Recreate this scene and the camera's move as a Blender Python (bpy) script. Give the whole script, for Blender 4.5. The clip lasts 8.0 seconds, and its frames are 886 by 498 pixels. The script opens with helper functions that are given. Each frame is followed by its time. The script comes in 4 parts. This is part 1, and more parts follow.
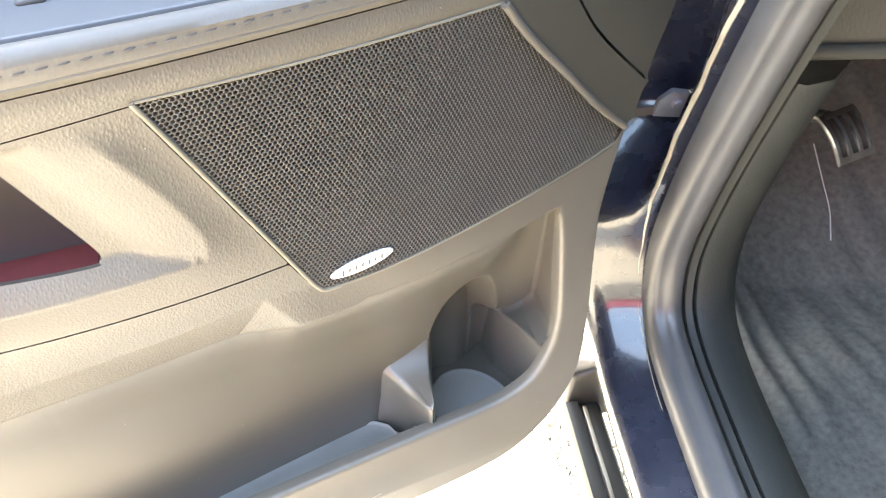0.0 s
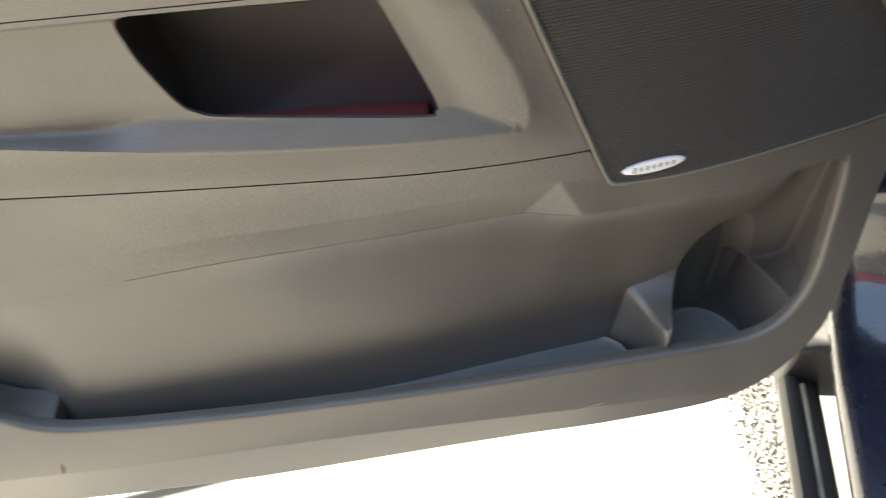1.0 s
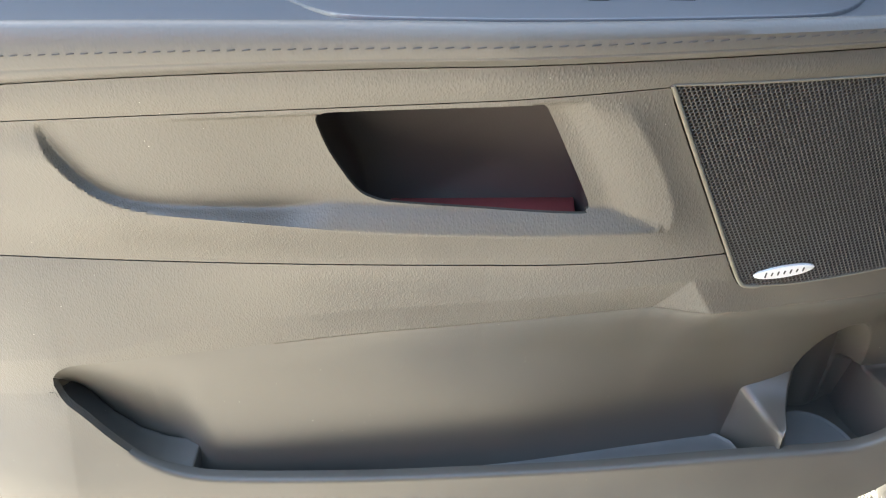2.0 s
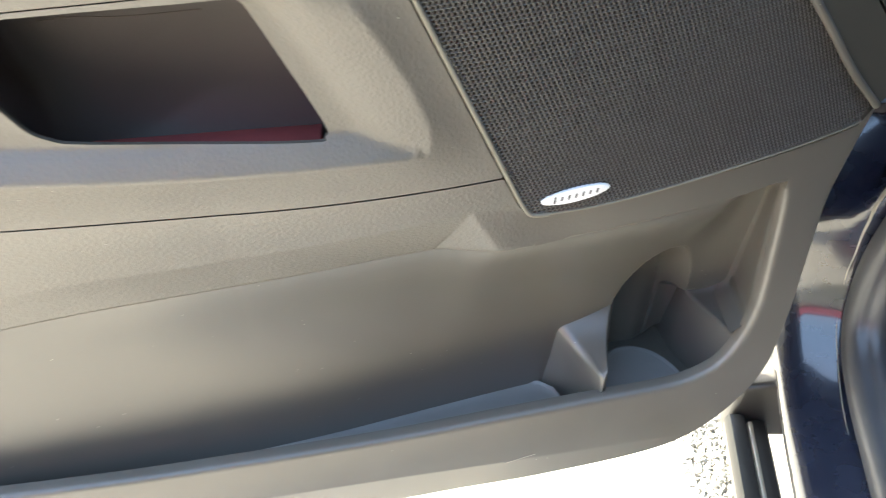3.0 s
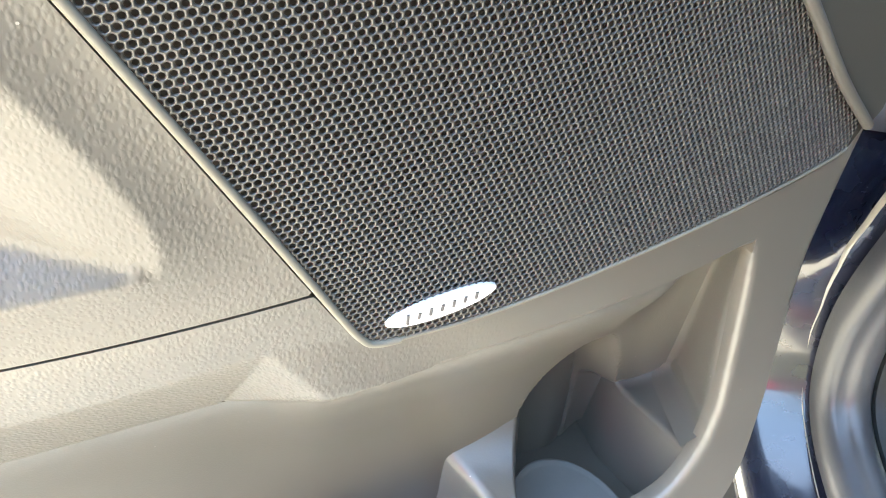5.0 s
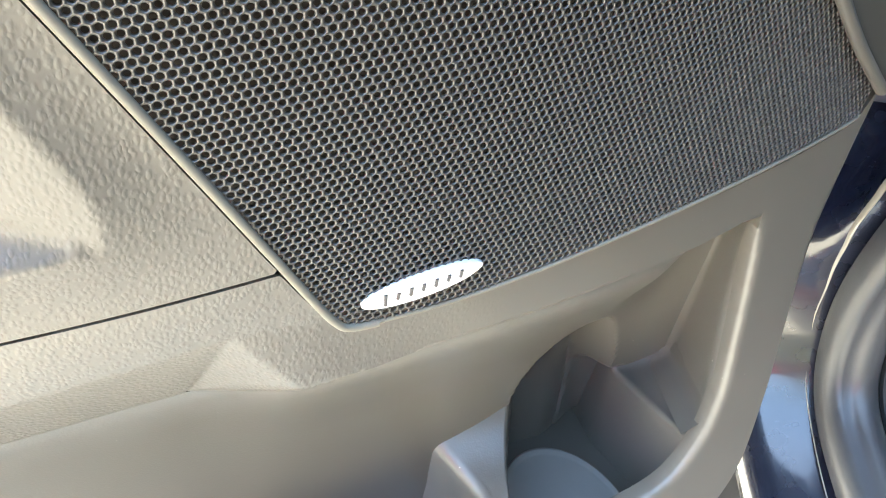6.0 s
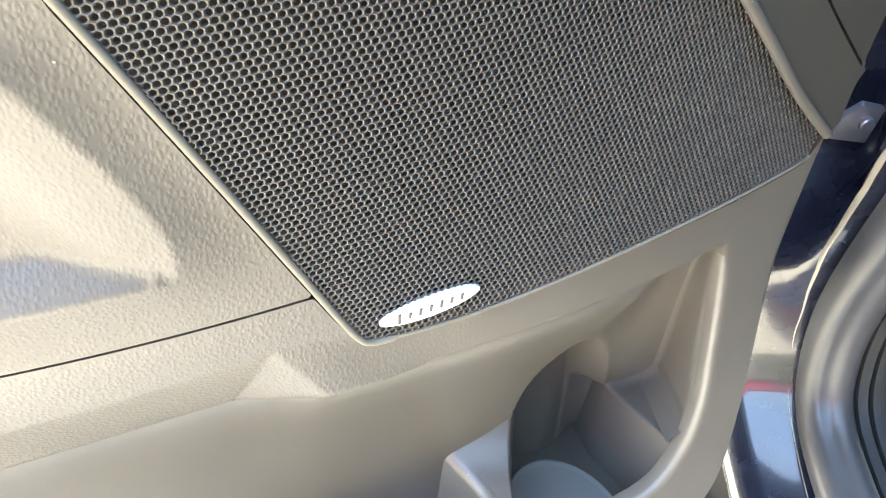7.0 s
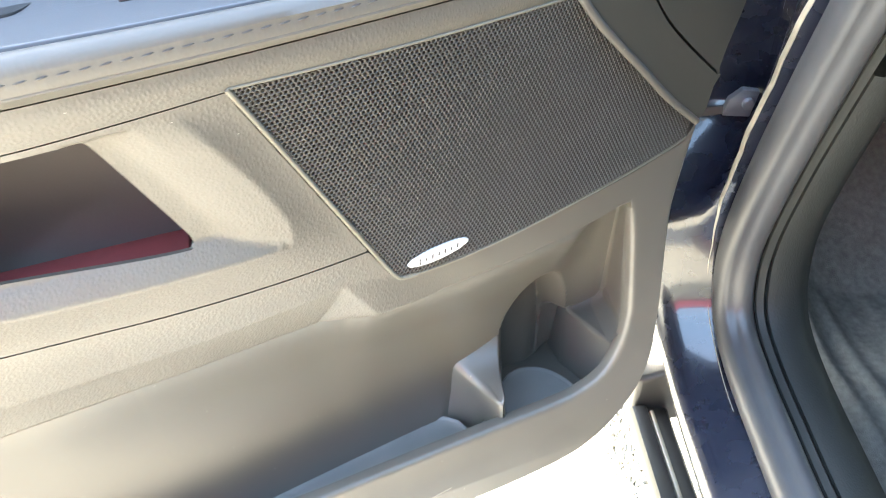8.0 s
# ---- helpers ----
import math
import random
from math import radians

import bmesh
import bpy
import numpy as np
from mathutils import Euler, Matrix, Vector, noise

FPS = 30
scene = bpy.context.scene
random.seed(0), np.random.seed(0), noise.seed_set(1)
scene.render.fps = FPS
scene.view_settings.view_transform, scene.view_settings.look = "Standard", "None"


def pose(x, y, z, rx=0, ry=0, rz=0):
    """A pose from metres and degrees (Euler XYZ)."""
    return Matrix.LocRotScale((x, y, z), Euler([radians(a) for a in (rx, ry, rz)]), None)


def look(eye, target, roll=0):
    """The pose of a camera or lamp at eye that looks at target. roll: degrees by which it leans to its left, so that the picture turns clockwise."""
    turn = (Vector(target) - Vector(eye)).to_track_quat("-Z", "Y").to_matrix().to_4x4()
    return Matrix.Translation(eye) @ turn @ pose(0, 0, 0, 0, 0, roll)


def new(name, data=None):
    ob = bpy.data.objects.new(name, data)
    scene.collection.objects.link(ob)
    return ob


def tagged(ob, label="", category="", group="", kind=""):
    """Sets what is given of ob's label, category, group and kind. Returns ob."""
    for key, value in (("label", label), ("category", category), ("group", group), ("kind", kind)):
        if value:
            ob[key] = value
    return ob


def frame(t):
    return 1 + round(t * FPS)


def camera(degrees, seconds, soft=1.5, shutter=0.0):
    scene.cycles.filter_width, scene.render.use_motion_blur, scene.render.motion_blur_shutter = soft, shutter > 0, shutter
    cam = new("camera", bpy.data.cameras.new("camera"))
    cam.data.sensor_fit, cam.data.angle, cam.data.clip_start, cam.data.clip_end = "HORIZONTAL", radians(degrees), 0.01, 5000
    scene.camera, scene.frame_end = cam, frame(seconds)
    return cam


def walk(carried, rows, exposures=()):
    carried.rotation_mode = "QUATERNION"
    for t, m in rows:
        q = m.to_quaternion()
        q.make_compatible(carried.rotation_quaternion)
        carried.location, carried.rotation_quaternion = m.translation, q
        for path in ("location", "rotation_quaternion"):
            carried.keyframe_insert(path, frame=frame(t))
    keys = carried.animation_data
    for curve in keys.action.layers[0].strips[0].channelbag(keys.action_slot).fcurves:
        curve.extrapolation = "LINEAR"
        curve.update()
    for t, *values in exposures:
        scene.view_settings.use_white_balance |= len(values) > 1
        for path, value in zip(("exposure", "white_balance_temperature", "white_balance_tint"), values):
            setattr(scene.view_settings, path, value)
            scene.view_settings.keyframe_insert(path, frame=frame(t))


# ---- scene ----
cam = camera(54.9, 8.0, soft=1.0, shutter=0.2)
PATH = [
    (0, (0.069, 0.039, 1.002), (0.578, 1.714, 0.034), -1.2),
    (0.2, (0.0722, 0.0315, 0.9999), (0.4989, 1.7188, 0.0426), 0.34),
    (0.5, (0.049, 0.022, 0.98), (0.382, 1.726, -0.012), 1.1),
    (0.8, (0.0181, 0.0131, 0.9714), (0.2242, 1.7140, -0.0660), 2.70),
    (1, (-0.005, -0.011, 0.972), (0.077, 1.706, -0.051), 2.7),
    (1.2, (-0.041, -0.029, 0.97), (-0.079, 1.709, -0.02), 2.5),
    (2.3, (-0.055, -0.055, 0.997), (-0.15, 1.756, 0.154), 4.1),
    (2.5, (-0.042, -0.025, 0.977), (-0.045, 1.747, 0.05), 4.4),
    (2.7, (-0.0112, -0.0073, 0.9658), (0.0378, 1.7654, 0.0240), 3.37),
    (3, (0.03, 0.044, 0.946), (0.216, 1.793, -0.006), 3.4),
    (3.2, (0.0568, 0.0791, 0.9399), (0.3080, 1.8206, -0.0170), 3.59),
    (3.5, (0.071, 0.124, 0.925), (0.399, 1.862, -0.008), 4.4),
    (4, (0.079, 0.185, 0.91), (0.444, 1.93, 0.005), 2.9),
    (4.5, (0.087, 0.217, 0.905), (0.477, 1.958, 0.003), 2.4),
    (6, (0.105, 0.258, 0.88), (0.512, 1.976, -0.058), 2.2),
    (6.2, (0.103, 0.258, 0.881), (0.511, 1.992, -0.029), 1.7),
    (6.5, (0.109, 0.255, 0.885), (0.508, 1.987, -0.032), 1.4),
    (7, (0.097, 0.206, 0.904), (0.479, 1.969, 0.04), 0.8),
    (7.2, (0.0905, 0.1777, 0.9115), (0.4718, 1.9270, 0.0675), 1.07),
    (7.5, (0.073, 0.114, 0.932), (0.455, 1.864, 0.043), -1.1),
    (7.8, (0.0735, 0.0555, 0.9677), (0.4559, 1.7986, 0.0978), -3.46),
    (8, (0.052, 0.025, 0.991), (0.442, 1.755, 0.067), -3.1),
]
# the door lining was laid out in its own axes; RIG stands it upright over the ground
RIG = pose(0, 0, 0.2, -13.5, 0, 0)
walk(cam, [(t, RIG @ look(eye, target, roll)) for t, eye, target, roll in PATH], exposures=[(0.0, 4.80, 8150, 6), (0.5, 4.34, 7750, 5), (1.0, 2.98, 7450, 5), (2.3, 3.57, 7200, 4), (2.5, 3.42, 7050, 4), (3.0, 3.73, 7150, 3), (3.5, 4.28, 7250, 5), (4.5, 4.70, 7300, 3), (6.0, 4.52, 7100, 1), (7.0, 4.72, 7200, 3), (8.0, 4.57, 7350, 2)])

# ---- light: open shade beside a car, sun behind the opened door ----
SUN_TO = Vector((-0.55, 0.49, 0.68)).normalized()
world = bpy.data.worlds.new("sky")
scene.world = world
world.use_nodes = True
wn = world.node_tree.nodes
sky = wn.new("ShaderNodeTexSky")
sky.sky_type = "NISHITA"
sky.sun_disc = False
sky.sun_elevation = math.asin(SUN_TO.z)
sky.sun_rotation = math.atan2(SUN_TO.x, SUN_TO.y)
world.node_tree.links.new(sky.outputs[0], wn["Background"].inputs[0])
wn["Background"].inputs[1].default_value = 0.15
sun = new("sun", bpy.data.lights.new("sun", "SUN"))
sun.data.energy, sun.data.angle, sun.data.color = 2.3, radians(0.6), (1.0, 0.92, 0.78)
sun.matrix_world = look(tuple(SUN_TO * 20), (0, 0, 0))


# ---- materials ----
def material(name, colour, rough=0.5, metal=0.0, grain=0.0, grain_scale=400.0, mottle=0.12, mottle_scale=6.0, kind="noise", spec=0.5, coat=0.0, dirt=0.0, dirt_colour=(0.5, 0.48, 0.42), obj_random=0.0, fade=(), coat_rough=0.03):
    """A surface with mottling, fine relief and specks of dust. Sizes are per metre."""
    m = bpy.data.materials.new(name)
    m.use_nodes = True
    t = m.node_tree
    b = t.nodes["Principled BSDF"]
    b.inputs["Roughness"].default_value = rough
    b.inputs["Metallic"].default_value = metal
    b.inputs["Specular IOR Level"].default_value = spec
    b.inputs["Coat Weight"].default_value = coat
    b.inputs["Coat Roughness"].default_value = coat_rough
    co = t.nodes.new("ShaderNodeTexCoord")
    n1 = t.nodes.new("ShaderNodeTexNoise")
    n1.inputs["Scale"].default_value = mottle_scale
    n1.inputs["Detail"].default_value = 6
    t.links.new(co.outputs["Object"], n1.inputs["Vector"])
    ramp = t.nodes.new("ShaderNodeMapRange")
    ramp.inputs[1].default_value, ramp.inputs[2].default_value = 0.3, 0.7
    ramp.inputs[3].default_value, ramp.inputs[4].default_value = 1 - mottle, 1 + mottle
    t.links.new(n1.outputs["Fac"], ramp.inputs[0])
    mix = t.nodes.new("ShaderNodeVectorMath")
    mix.operation = "SCALE"
    mix.inputs[0].default_value = colour
    t.links.new(ramp.outputs[0], mix.inputs["Scale"])
    last = mix.outputs[0]
    if obj_random:
        info = t.nodes.new("ShaderNodeObjectInfo")
        r2 = t.nodes.new("ShaderNodeMapRange")
        r2.inputs[3].default_value, r2.inputs[4].default_value = 1 - obj_random, 1 + obj_random
        t.links.new(info.outputs["Random"], r2.inputs[0])
        m2 = t.nodes.new("ShaderNodeVectorMath")
        m2.operation = "SCALE"
        t.links.new(last, m2.inputs[0])
        t.links.new(r2.outputs[0], m2.inputs["Scale"])
        last = m2.outputs[0]
    if dirt:
        v = t.nodes.new("ShaderNodeTexVoronoi")
        v.inputs["Scale"].default_value = 110.0
        t.links.new(co.outputs["Object"], v.inputs["Vector"])
        lt = t.nodes.new("ShaderNodeMath")
        lt.operation = "LESS_THAN"
        lt.inputs[1].default_value = 0.045
        t.links.new(v.outputs["Distance"], lt.inputs[0])
        n3 = t.nodes.new("ShaderNodeTexNoise")
        n3.inputs["Scale"].default_value = 45.0
        t.links.new(co.outputs["Object"], n3.inputs["Vector"])
        gt = t.nodes.new("ShaderNodeMapRange")
        gt.inputs[1].default_value, gt.inputs[2].default_value = 0.52, 0.62
        t.links.new(n3.outputs["Fac"], gt.inputs[0])
        mu = t.nodes.new("ShaderNodeMath")
        mu.operation = "MULTIPLY"
        t.links.new(lt.outputs[0], mu.inputs[0])
        t.links.new(gt.outputs[0], mu.inputs[1])
        mu2 = t.nodes.new("ShaderNodeMath")
        mu2.operation = "MULTIPLY"
        mu2.inputs[1].default_value = dirt
        t.links.new(mu.outputs[0], mu2.inputs[0])
        mc = t.nodes.new("ShaderNodeMix")
        mc.data_type = "RGBA"
        mc.inputs["B"].default_value = (*dirt_colour, 1)
        t.links.new(mu2.outputs[0], mc.inputs["Factor"])
        t.links.new(last, mc.inputs["A"])
        last = mc.outputs["Result"]
    t.links.new(last, b.inputs["Base Color"])
    if grain:
        if kind == "leather":
            v = t.nodes.new("ShaderNodeTexVoronoi")
            v.feature = "SMOOTH_F1"
            v.inputs["Smoothness"].default_value = 0.35
            v.inputs["Scale"].default_value = grain_scale
            mp = t.nodes.new("ShaderNodeMapping")
            mp.inputs["Scale"].default_value = (1.0, 1.0, 0.55)
            wob = t.nodes.new("ShaderNodeTexNoise")
            wob.inputs["Scale"].default_value = grain_scale * 0.6
            wob.inputs["Detail"].default_value = 2
            add = t.nodes.new("ShaderNodeVectorMath")
            add.operation = "MULTIPLY_ADD"
            add.inputs[1].default_value = (0.0011, 0.0011, 0.0011)
            t.links.new(co.outputs["Object"], mp.inputs[0])
            t.links.new(co.outputs["Object"], wob.inputs["Vector"])
            t.links.new(wob.outputs["Color"], add.inputs[0])
            t.links.new(mp.outputs[0], add.inputs[2])
            t.links.new(add.outputs[0], v.inputs["Vector"])
            dome = t.nodes.new("ShaderNodeMapRange")
            dome.interpolation_type = "SMOOTHERSTEP"
            dome.inputs[1].default_value, dome.inputs[2].default_value = 0.75, 0.05
            t.links.new(v.outputs["Distance"], dome.inputs[0])
            big = t.nodes.new("ShaderNodeTexNoise")
            big.inputs["Scale"].default_value = grain_scale * 0.35
            t.links.new(co.outputs["Object"], big.inputs["Vector"])
            both = t.nodes.new("ShaderNodeMath")
            both.operation = "MULTIPLY_ADD"
            both.inputs[1].default_value = 0.5
            t.links.new(big.outputs["Fac"], both.inputs[0])
            t.links.new(dome.outputs[0], both.inputs[2])
            src = both.outputs[0]
            if fade:
                axes = t.nodes.new("ShaderNodeSeparateXYZ")
                t.links.new(co.outputs["Object"], axes.inputs[0])
                for axis, a, b2 in fade:
                    mr = t.nodes.new("ShaderNodeMapRange")
                    mr.inputs[1].default_value, mr.inputs[2].default_value = a, b2
                    t.links.new(axes.outputs[axis], mr.inputs[0])
                    mm = t.nodes.new("ShaderNodeMath")
                    mm.operation = "MULTIPLY"
                    t.links.new(src, mm.inputs[0])
                    t.links.new(mr.outputs[0], mm.inputs[1])
                    src = mm.outputs[0]
        else:
            v = t.nodes.new("ShaderNodeTexNoise")
            v.inputs["Scale"].default_value = grain_scale
            v.inputs["Detail"].default_value = 4
            t.links.new(co.outputs["Object"], v.inputs["Vector"])
            src = v.outputs["Fac"]
        bump = t.nodes.new("ShaderNodeBump")
        bump.inputs["Strength"].default_value = grain
        bump.inputs["Distance"].default_value = 0.0006
        t.links.new(src, bump.inputs["Height"])
        t.links.new(bump.outputs[0], b.inputs["Normal"])
        rr = t.nodes.new("ShaderNodeMapRange")
        rr.inputs[3].default_value, rr.inputs[4].default_value = rough - 0.06, rough + 0.08
        t.links.new(n1.outputs["Fac"], rr.inputs[0])
        t.links.new(rr.outputs[0], b.inputs["Roughness"])
    return m


M_PANEL = material("grained_grey_plastic", (0.1085, 0.0998, 0.0845), 0.45, grain=0.21, grain_scale=640, kind="leather", mottle=0.09, mottle_scale=14, dirt=0.8, spec=0.65)
M_LOWER = material("grained_lower_plastic", (0.1085, 0.0998, 0.0845), 0.38, grain=0.21, grain_scale=640, kind="leather", mottle=0.09, mottle_scale=14, dirt=0.8, spec=0.65, fade=(("X", 0.2, 0.1), ("Z", 0.5, 0.56)))
M_SMOOTH = material("smooth_grey_plastic", (0.0915, 0.0855, 0.0745), 0.36, spec=0.75, grain=0.12, grain_scale=900, mottle=0.06, dirt=0.8)
M_LEATHER = material("stitched_leather", (0.117, 0.1111, 0.1014), 0.45, grain=0.1, grain_scale=500, kind="leather", mottle=0.07)
M_THREAD = material("dark_thread", (0.085, 0.08, 0.078), 0.7, grain=0.3, grain_scale=1500)
M_GRILLE = material("grille_plastic", (0.05, 0.047, 0.043), 0.3, spec=0.8, grain=0.1, grain_scale=900, mottle=0.05)
# smooth plastic darkened for the corner, its weaker light put into the colour
M_SHADED_CORNER = material("shaded_grey_plastic", (0.047, 0.045, 0.038), 0.5, spec=0.45, grain=0.12, grain_scale=900, mottle=0.07, dirt=0.6)
M_FRAME = material("grille_frame_plastic", (0.175, 0.162, 0.128), 0.58, spec=0.5, grain=0.1, grain_scale=900, mottle=0.05)
M_DARK = material("black_foam", (0.0675, 0.057, 0.054), 0.9, grain=0.2, mottle=0.2)
M_FOAM = material("brown_black_foam", (0.07, 0.058, 0.051), 0.95, grain=0.4, grain_scale=700, mottle=0.2, spec=0.2)
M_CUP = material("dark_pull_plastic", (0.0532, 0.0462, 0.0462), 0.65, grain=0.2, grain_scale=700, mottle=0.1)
M_RED = material("red_felt", (0.27, 0.055, 0.06), 0.85, grain=0.3, grain_scale=900, mottle=0.12, mottle_scale=60)
M_BADGE = material("white_badge", (0.81, 0.81, 0.81), 0.3, metal=0.0, mottle=0.03)
M_INK = material("dark_badge_print", (0.06, 0.055, 0.055), 0.5)
M_PAINT = material("dark_blue_paint", (0.0155, 0.019, 0.033), 0.26, coat=0.9, coat_rough=0.09, mottle=0.1, mottle_scale=40, spec=0.6, grain=0.08, grain_scale=22)
M_FLANGE = material("pale_sealant", (0.306, 0.2805, 0.221), 0.3, grain=0.3, grain_scale=60, mottle=0.3, mottle_scale=30, coat=0.6)
M_RUBBER = material("grey_black_rubber", (0.056, 0.058, 0.062), 0.36, grain=0.2, grain_scale=300, mottle=0.15, mottle_scale=15)
M_BLACK = material("black_trim", (0.03, 0.03, 0.03), 0.33, grain=0.1, mottle=0.15)
M_TRIM = material("grey_green_trim", (0.025, 0.028, 0.027), 0.6, spec=0.3, grain=0.15, grain_scale=500, kind="leather", mottle=0.08)
M_DASH = material("dash_plastic", (0.035, 0.036, 0.032), 0.55, spec=0.4, grain=0.15, grain_scale=450, kind="leather", mottle=0.08)
M_CARPET = material("dark_carpet", (0.135, 0.131, 0.121), 0.95, grain=1.0, grain_scale=700, mottle=0.22, mottle_scale=120, spec=0.1)
M_METAL = material("brushed_metal", (0.55, 0.56, 0.57), 0.32, metal=1.0, grain=0.2, grain_scale=500, mottle=0.1)
M_PEDAL = material("worn_pedal_metal", (0.3, 0.31, 0.33), 0.38, metal=1.0, grain=0.3, grain_scale=400, mottle=0.25, mottle_scale=60)
M_ZINC = material("zinc_bolt", (0.34, 0.36, 0.4), 0.35, metal=0.6, grain=0.2, mottle=0.15, mottle_scale=50)
M_GROUND = material("pale_concrete", (0.53, 0.492, 0.427), 0.9, grain=1.0, grain_scale=120, mottle=0.12, mottle_scale=3)
M_STONE = material("pale_gravel", (0.36, 0.35, 0.32), 0.85, grain=0.8, grain_scale=200, mottle=0.25, mottle_scale=60, obj_random=0.3)
M_RUBBLE = material("grit", (0.3, 0.29, 0.27), 0.9, grain=1.0, grain_scale=150, mottle=0.4, mottle_scale=30)
M_GLASS = bpy.data.materials.new("tinted_glass")
M_GLASS.use_nodes = True
gt_ = M_GLASS.node_tree
clear = gt_.nodes.new("ShaderNodeBsdfTransparent")
clear.inputs[0].default_value = (0.12, 0.135, 0.13, 1)
shine = gt_.nodes.new("ShaderNodeBsdfGlossy")
shine.inputs["Roughness"].default_value = 0.02
fres = gt_.nodes.new("ShaderNodeFresnel")
mixg = gt_.nodes.new("ShaderNodeMixShader")
gt_.links.new(fres.outputs[0], mixg.inputs[0])
gt_.links.new(clear.outputs[0], mixg.inputs[1])
gt_.links.new(shine.outputs[0], mixg.inputs[2])
gt_.links.new(mixg.outputs[0], gt_.nodes["Material Output"].inputs[0])
# the pocket plastic made paler: skylight on the floors is put into the colour
M_LIT_FLOOR = material("skylit_floor_plastic", (0.165, 0.166, 0.165), 0.34, spec=0.8, grain=0.15, grain_scale=500, mottle=0.1, mottle_scale=20)
M_SWITCH = material("switch_plastic", (0.09, 0.0936, 0.1008), 0.42, spec=0.7, grain=0.2, grain_scale=700, mottle=0.06)
M_LEGEND = material("white_print", (0.8, 0.8, 0.8), 0.5)


# ---- mesh helpers ----
def smooth(data, angle=40):
    data.polygons.foreach_set("use_smooth", [True] * len(data.polygons))
    data.set_sharp_from_angle(angle=radians(angle))


def mesh_of(name, verts, faces, mat, angle=40):
    data = bpy.data.meshes.new(name)
    data.from_pydata([tuple(map(float, v)) for v in verts], [], [tuple(map(int, f)) for f in faces])
    data.update()
    bm = bmesh.new()
    bm.from_mesh(data)
    bmesh.ops.recalc_face_normals(bm, faces=bm.faces)
    bm.to_mesh(data)
    bm.free()
    smooth(data, angle)
    data.materials.append(mat)
    return data


def part(name, data, parent=None, label="", kind=""):
    ob = new(name, data)
    ob.parent = parent
    return tagged(ob, label, "", "", kind)


def bm_part(name, bm, mat, parent=None, label="", angle=40):
    data = bpy.data.meshes.new(name)
    bmesh.ops.recalc_face_normals(bm, faces=bm.faces)
    bm.to_mesh(data)
    bm.free()
    smooth(data, angle)
    data.materials.append(mat)
    return part(name, data, parent, label)


def curve_pts(ctrl, n=12):
    """A smooth polyline through control points (Catmull-Rom)."""
    c = [np.array(p, float) for p in ctrl]
    c = [2 * c[0] - c[1]] + c + [2 * c[-1] - c[-2]]
    out = []
    for a, b, d, e in zip(c, c[1:], c[2:], c[3:]):
        for k in range(n):
            t = k / n
            out.append(0.5 * (2 * b + (d - a) * t + (2 * a - 5 * b + 4 * d - e) * t * t + (3 * b - a - 3 * d + e) * t ** 3))
    out.append(c[-2])
    return np.array(out)


def inside(poly, x, z):
    r = np.zeros(np.shape(x), bool)
    for (x0, z0), (x1, z1) in zip(poly, np.roll(poly, -1, 0)):
        hit = (z0 > z) != (z1 > z)
        with np.errstate(divide="ignore", invalid="ignore"):
            r ^= hit & (x < (x1 - x0) * (z - z0) / (z1 - z0) + x0)
    return r


def nearest(poly, p):
    a, b = poly, np.roll(poly, -1, 0)
    d = b - a
    t = np.clip(((p - a) * d).sum(1) / np.maximum((d * d).sum(1), 1e-12), 0, 1)
    q = a + d * t[:, None]
    k = ((q - p) ** 2).sum(1).argmin()
    return q[k], np.hypot(*(q[k] - p))


def sheet(name, outer, holes, f, mat, step=0.003, hem=0.004, hole_hem=None, angle=50):
    """A moulded sheet y = f(x, z) over an outline with holes, its edges turned back into the door by hem."""
    outer = np.array(outer, float)
    holes = [np.array(h, float) for h in holes]
    lo, hi = outer.min(0) - step, outer.max(0) + step
    nx, nz = int((hi[0] - lo[0]) / step) + 1, int((hi[1] - lo[1]) / step) + 1
    gx, gz = lo[0] + step * np.arange(nx + 1), lo[1] + step * np.arange(nz + 1)
    cx, cz = np.meshgrid(gx[:-1] + step / 2, gz[:-1] + step / 2, indexing="ij")
    keep = inside(outer, cx, cz)
    for h in holes:
        keep &= ~inside(h, cx, cz)
    ids = {}
    faces = []

    def vid(i, k):
        return ids.setdefault((i, k), len(ids))

    for i, k in zip(*np.nonzero(keep)):
        faces.append((vid(i, k), vid(i + 1, k), vid(i + 1, k + 1), vid(i, k + 1)))
    xz = np.array([(gx[i], gz[k]) for i, k in ids])
    count = {}
    for fc in faces:
        for a, b in zip(fc, fc[1:] + fc[:1]):
            count[(min(a, b), max(a, b))] = count.get((min(a, b), max(a, b)), 0) + 1
    rim = [e for e, n in count.items() if n == 1]
    side = {}
    for v in {v for e in rim for v in e}:
        best = min(((*nearest(p, xz[v]), n) for n, p in enumerate([outer] + holes)), key=lambda s: s[1])
        xz[v] = best[0]
        side[v] = best[2]
    verts = [(x, f(x, z), z) for x, z in xz]
    # edges: a small round, then the return flange
    turned = {}
    for v in side:
        x, y, z = verts[v]
        h = (hole_hem if (hole_hem is not None and side[v]) else hem)
        turned[v] = len(verts)
        verts.append((x, y + h, z))
    for a, b in rim:
        faces.append((a, b, turned[b], turned[a]))
    return mesh_of(name, verts, faces, mat, angle)


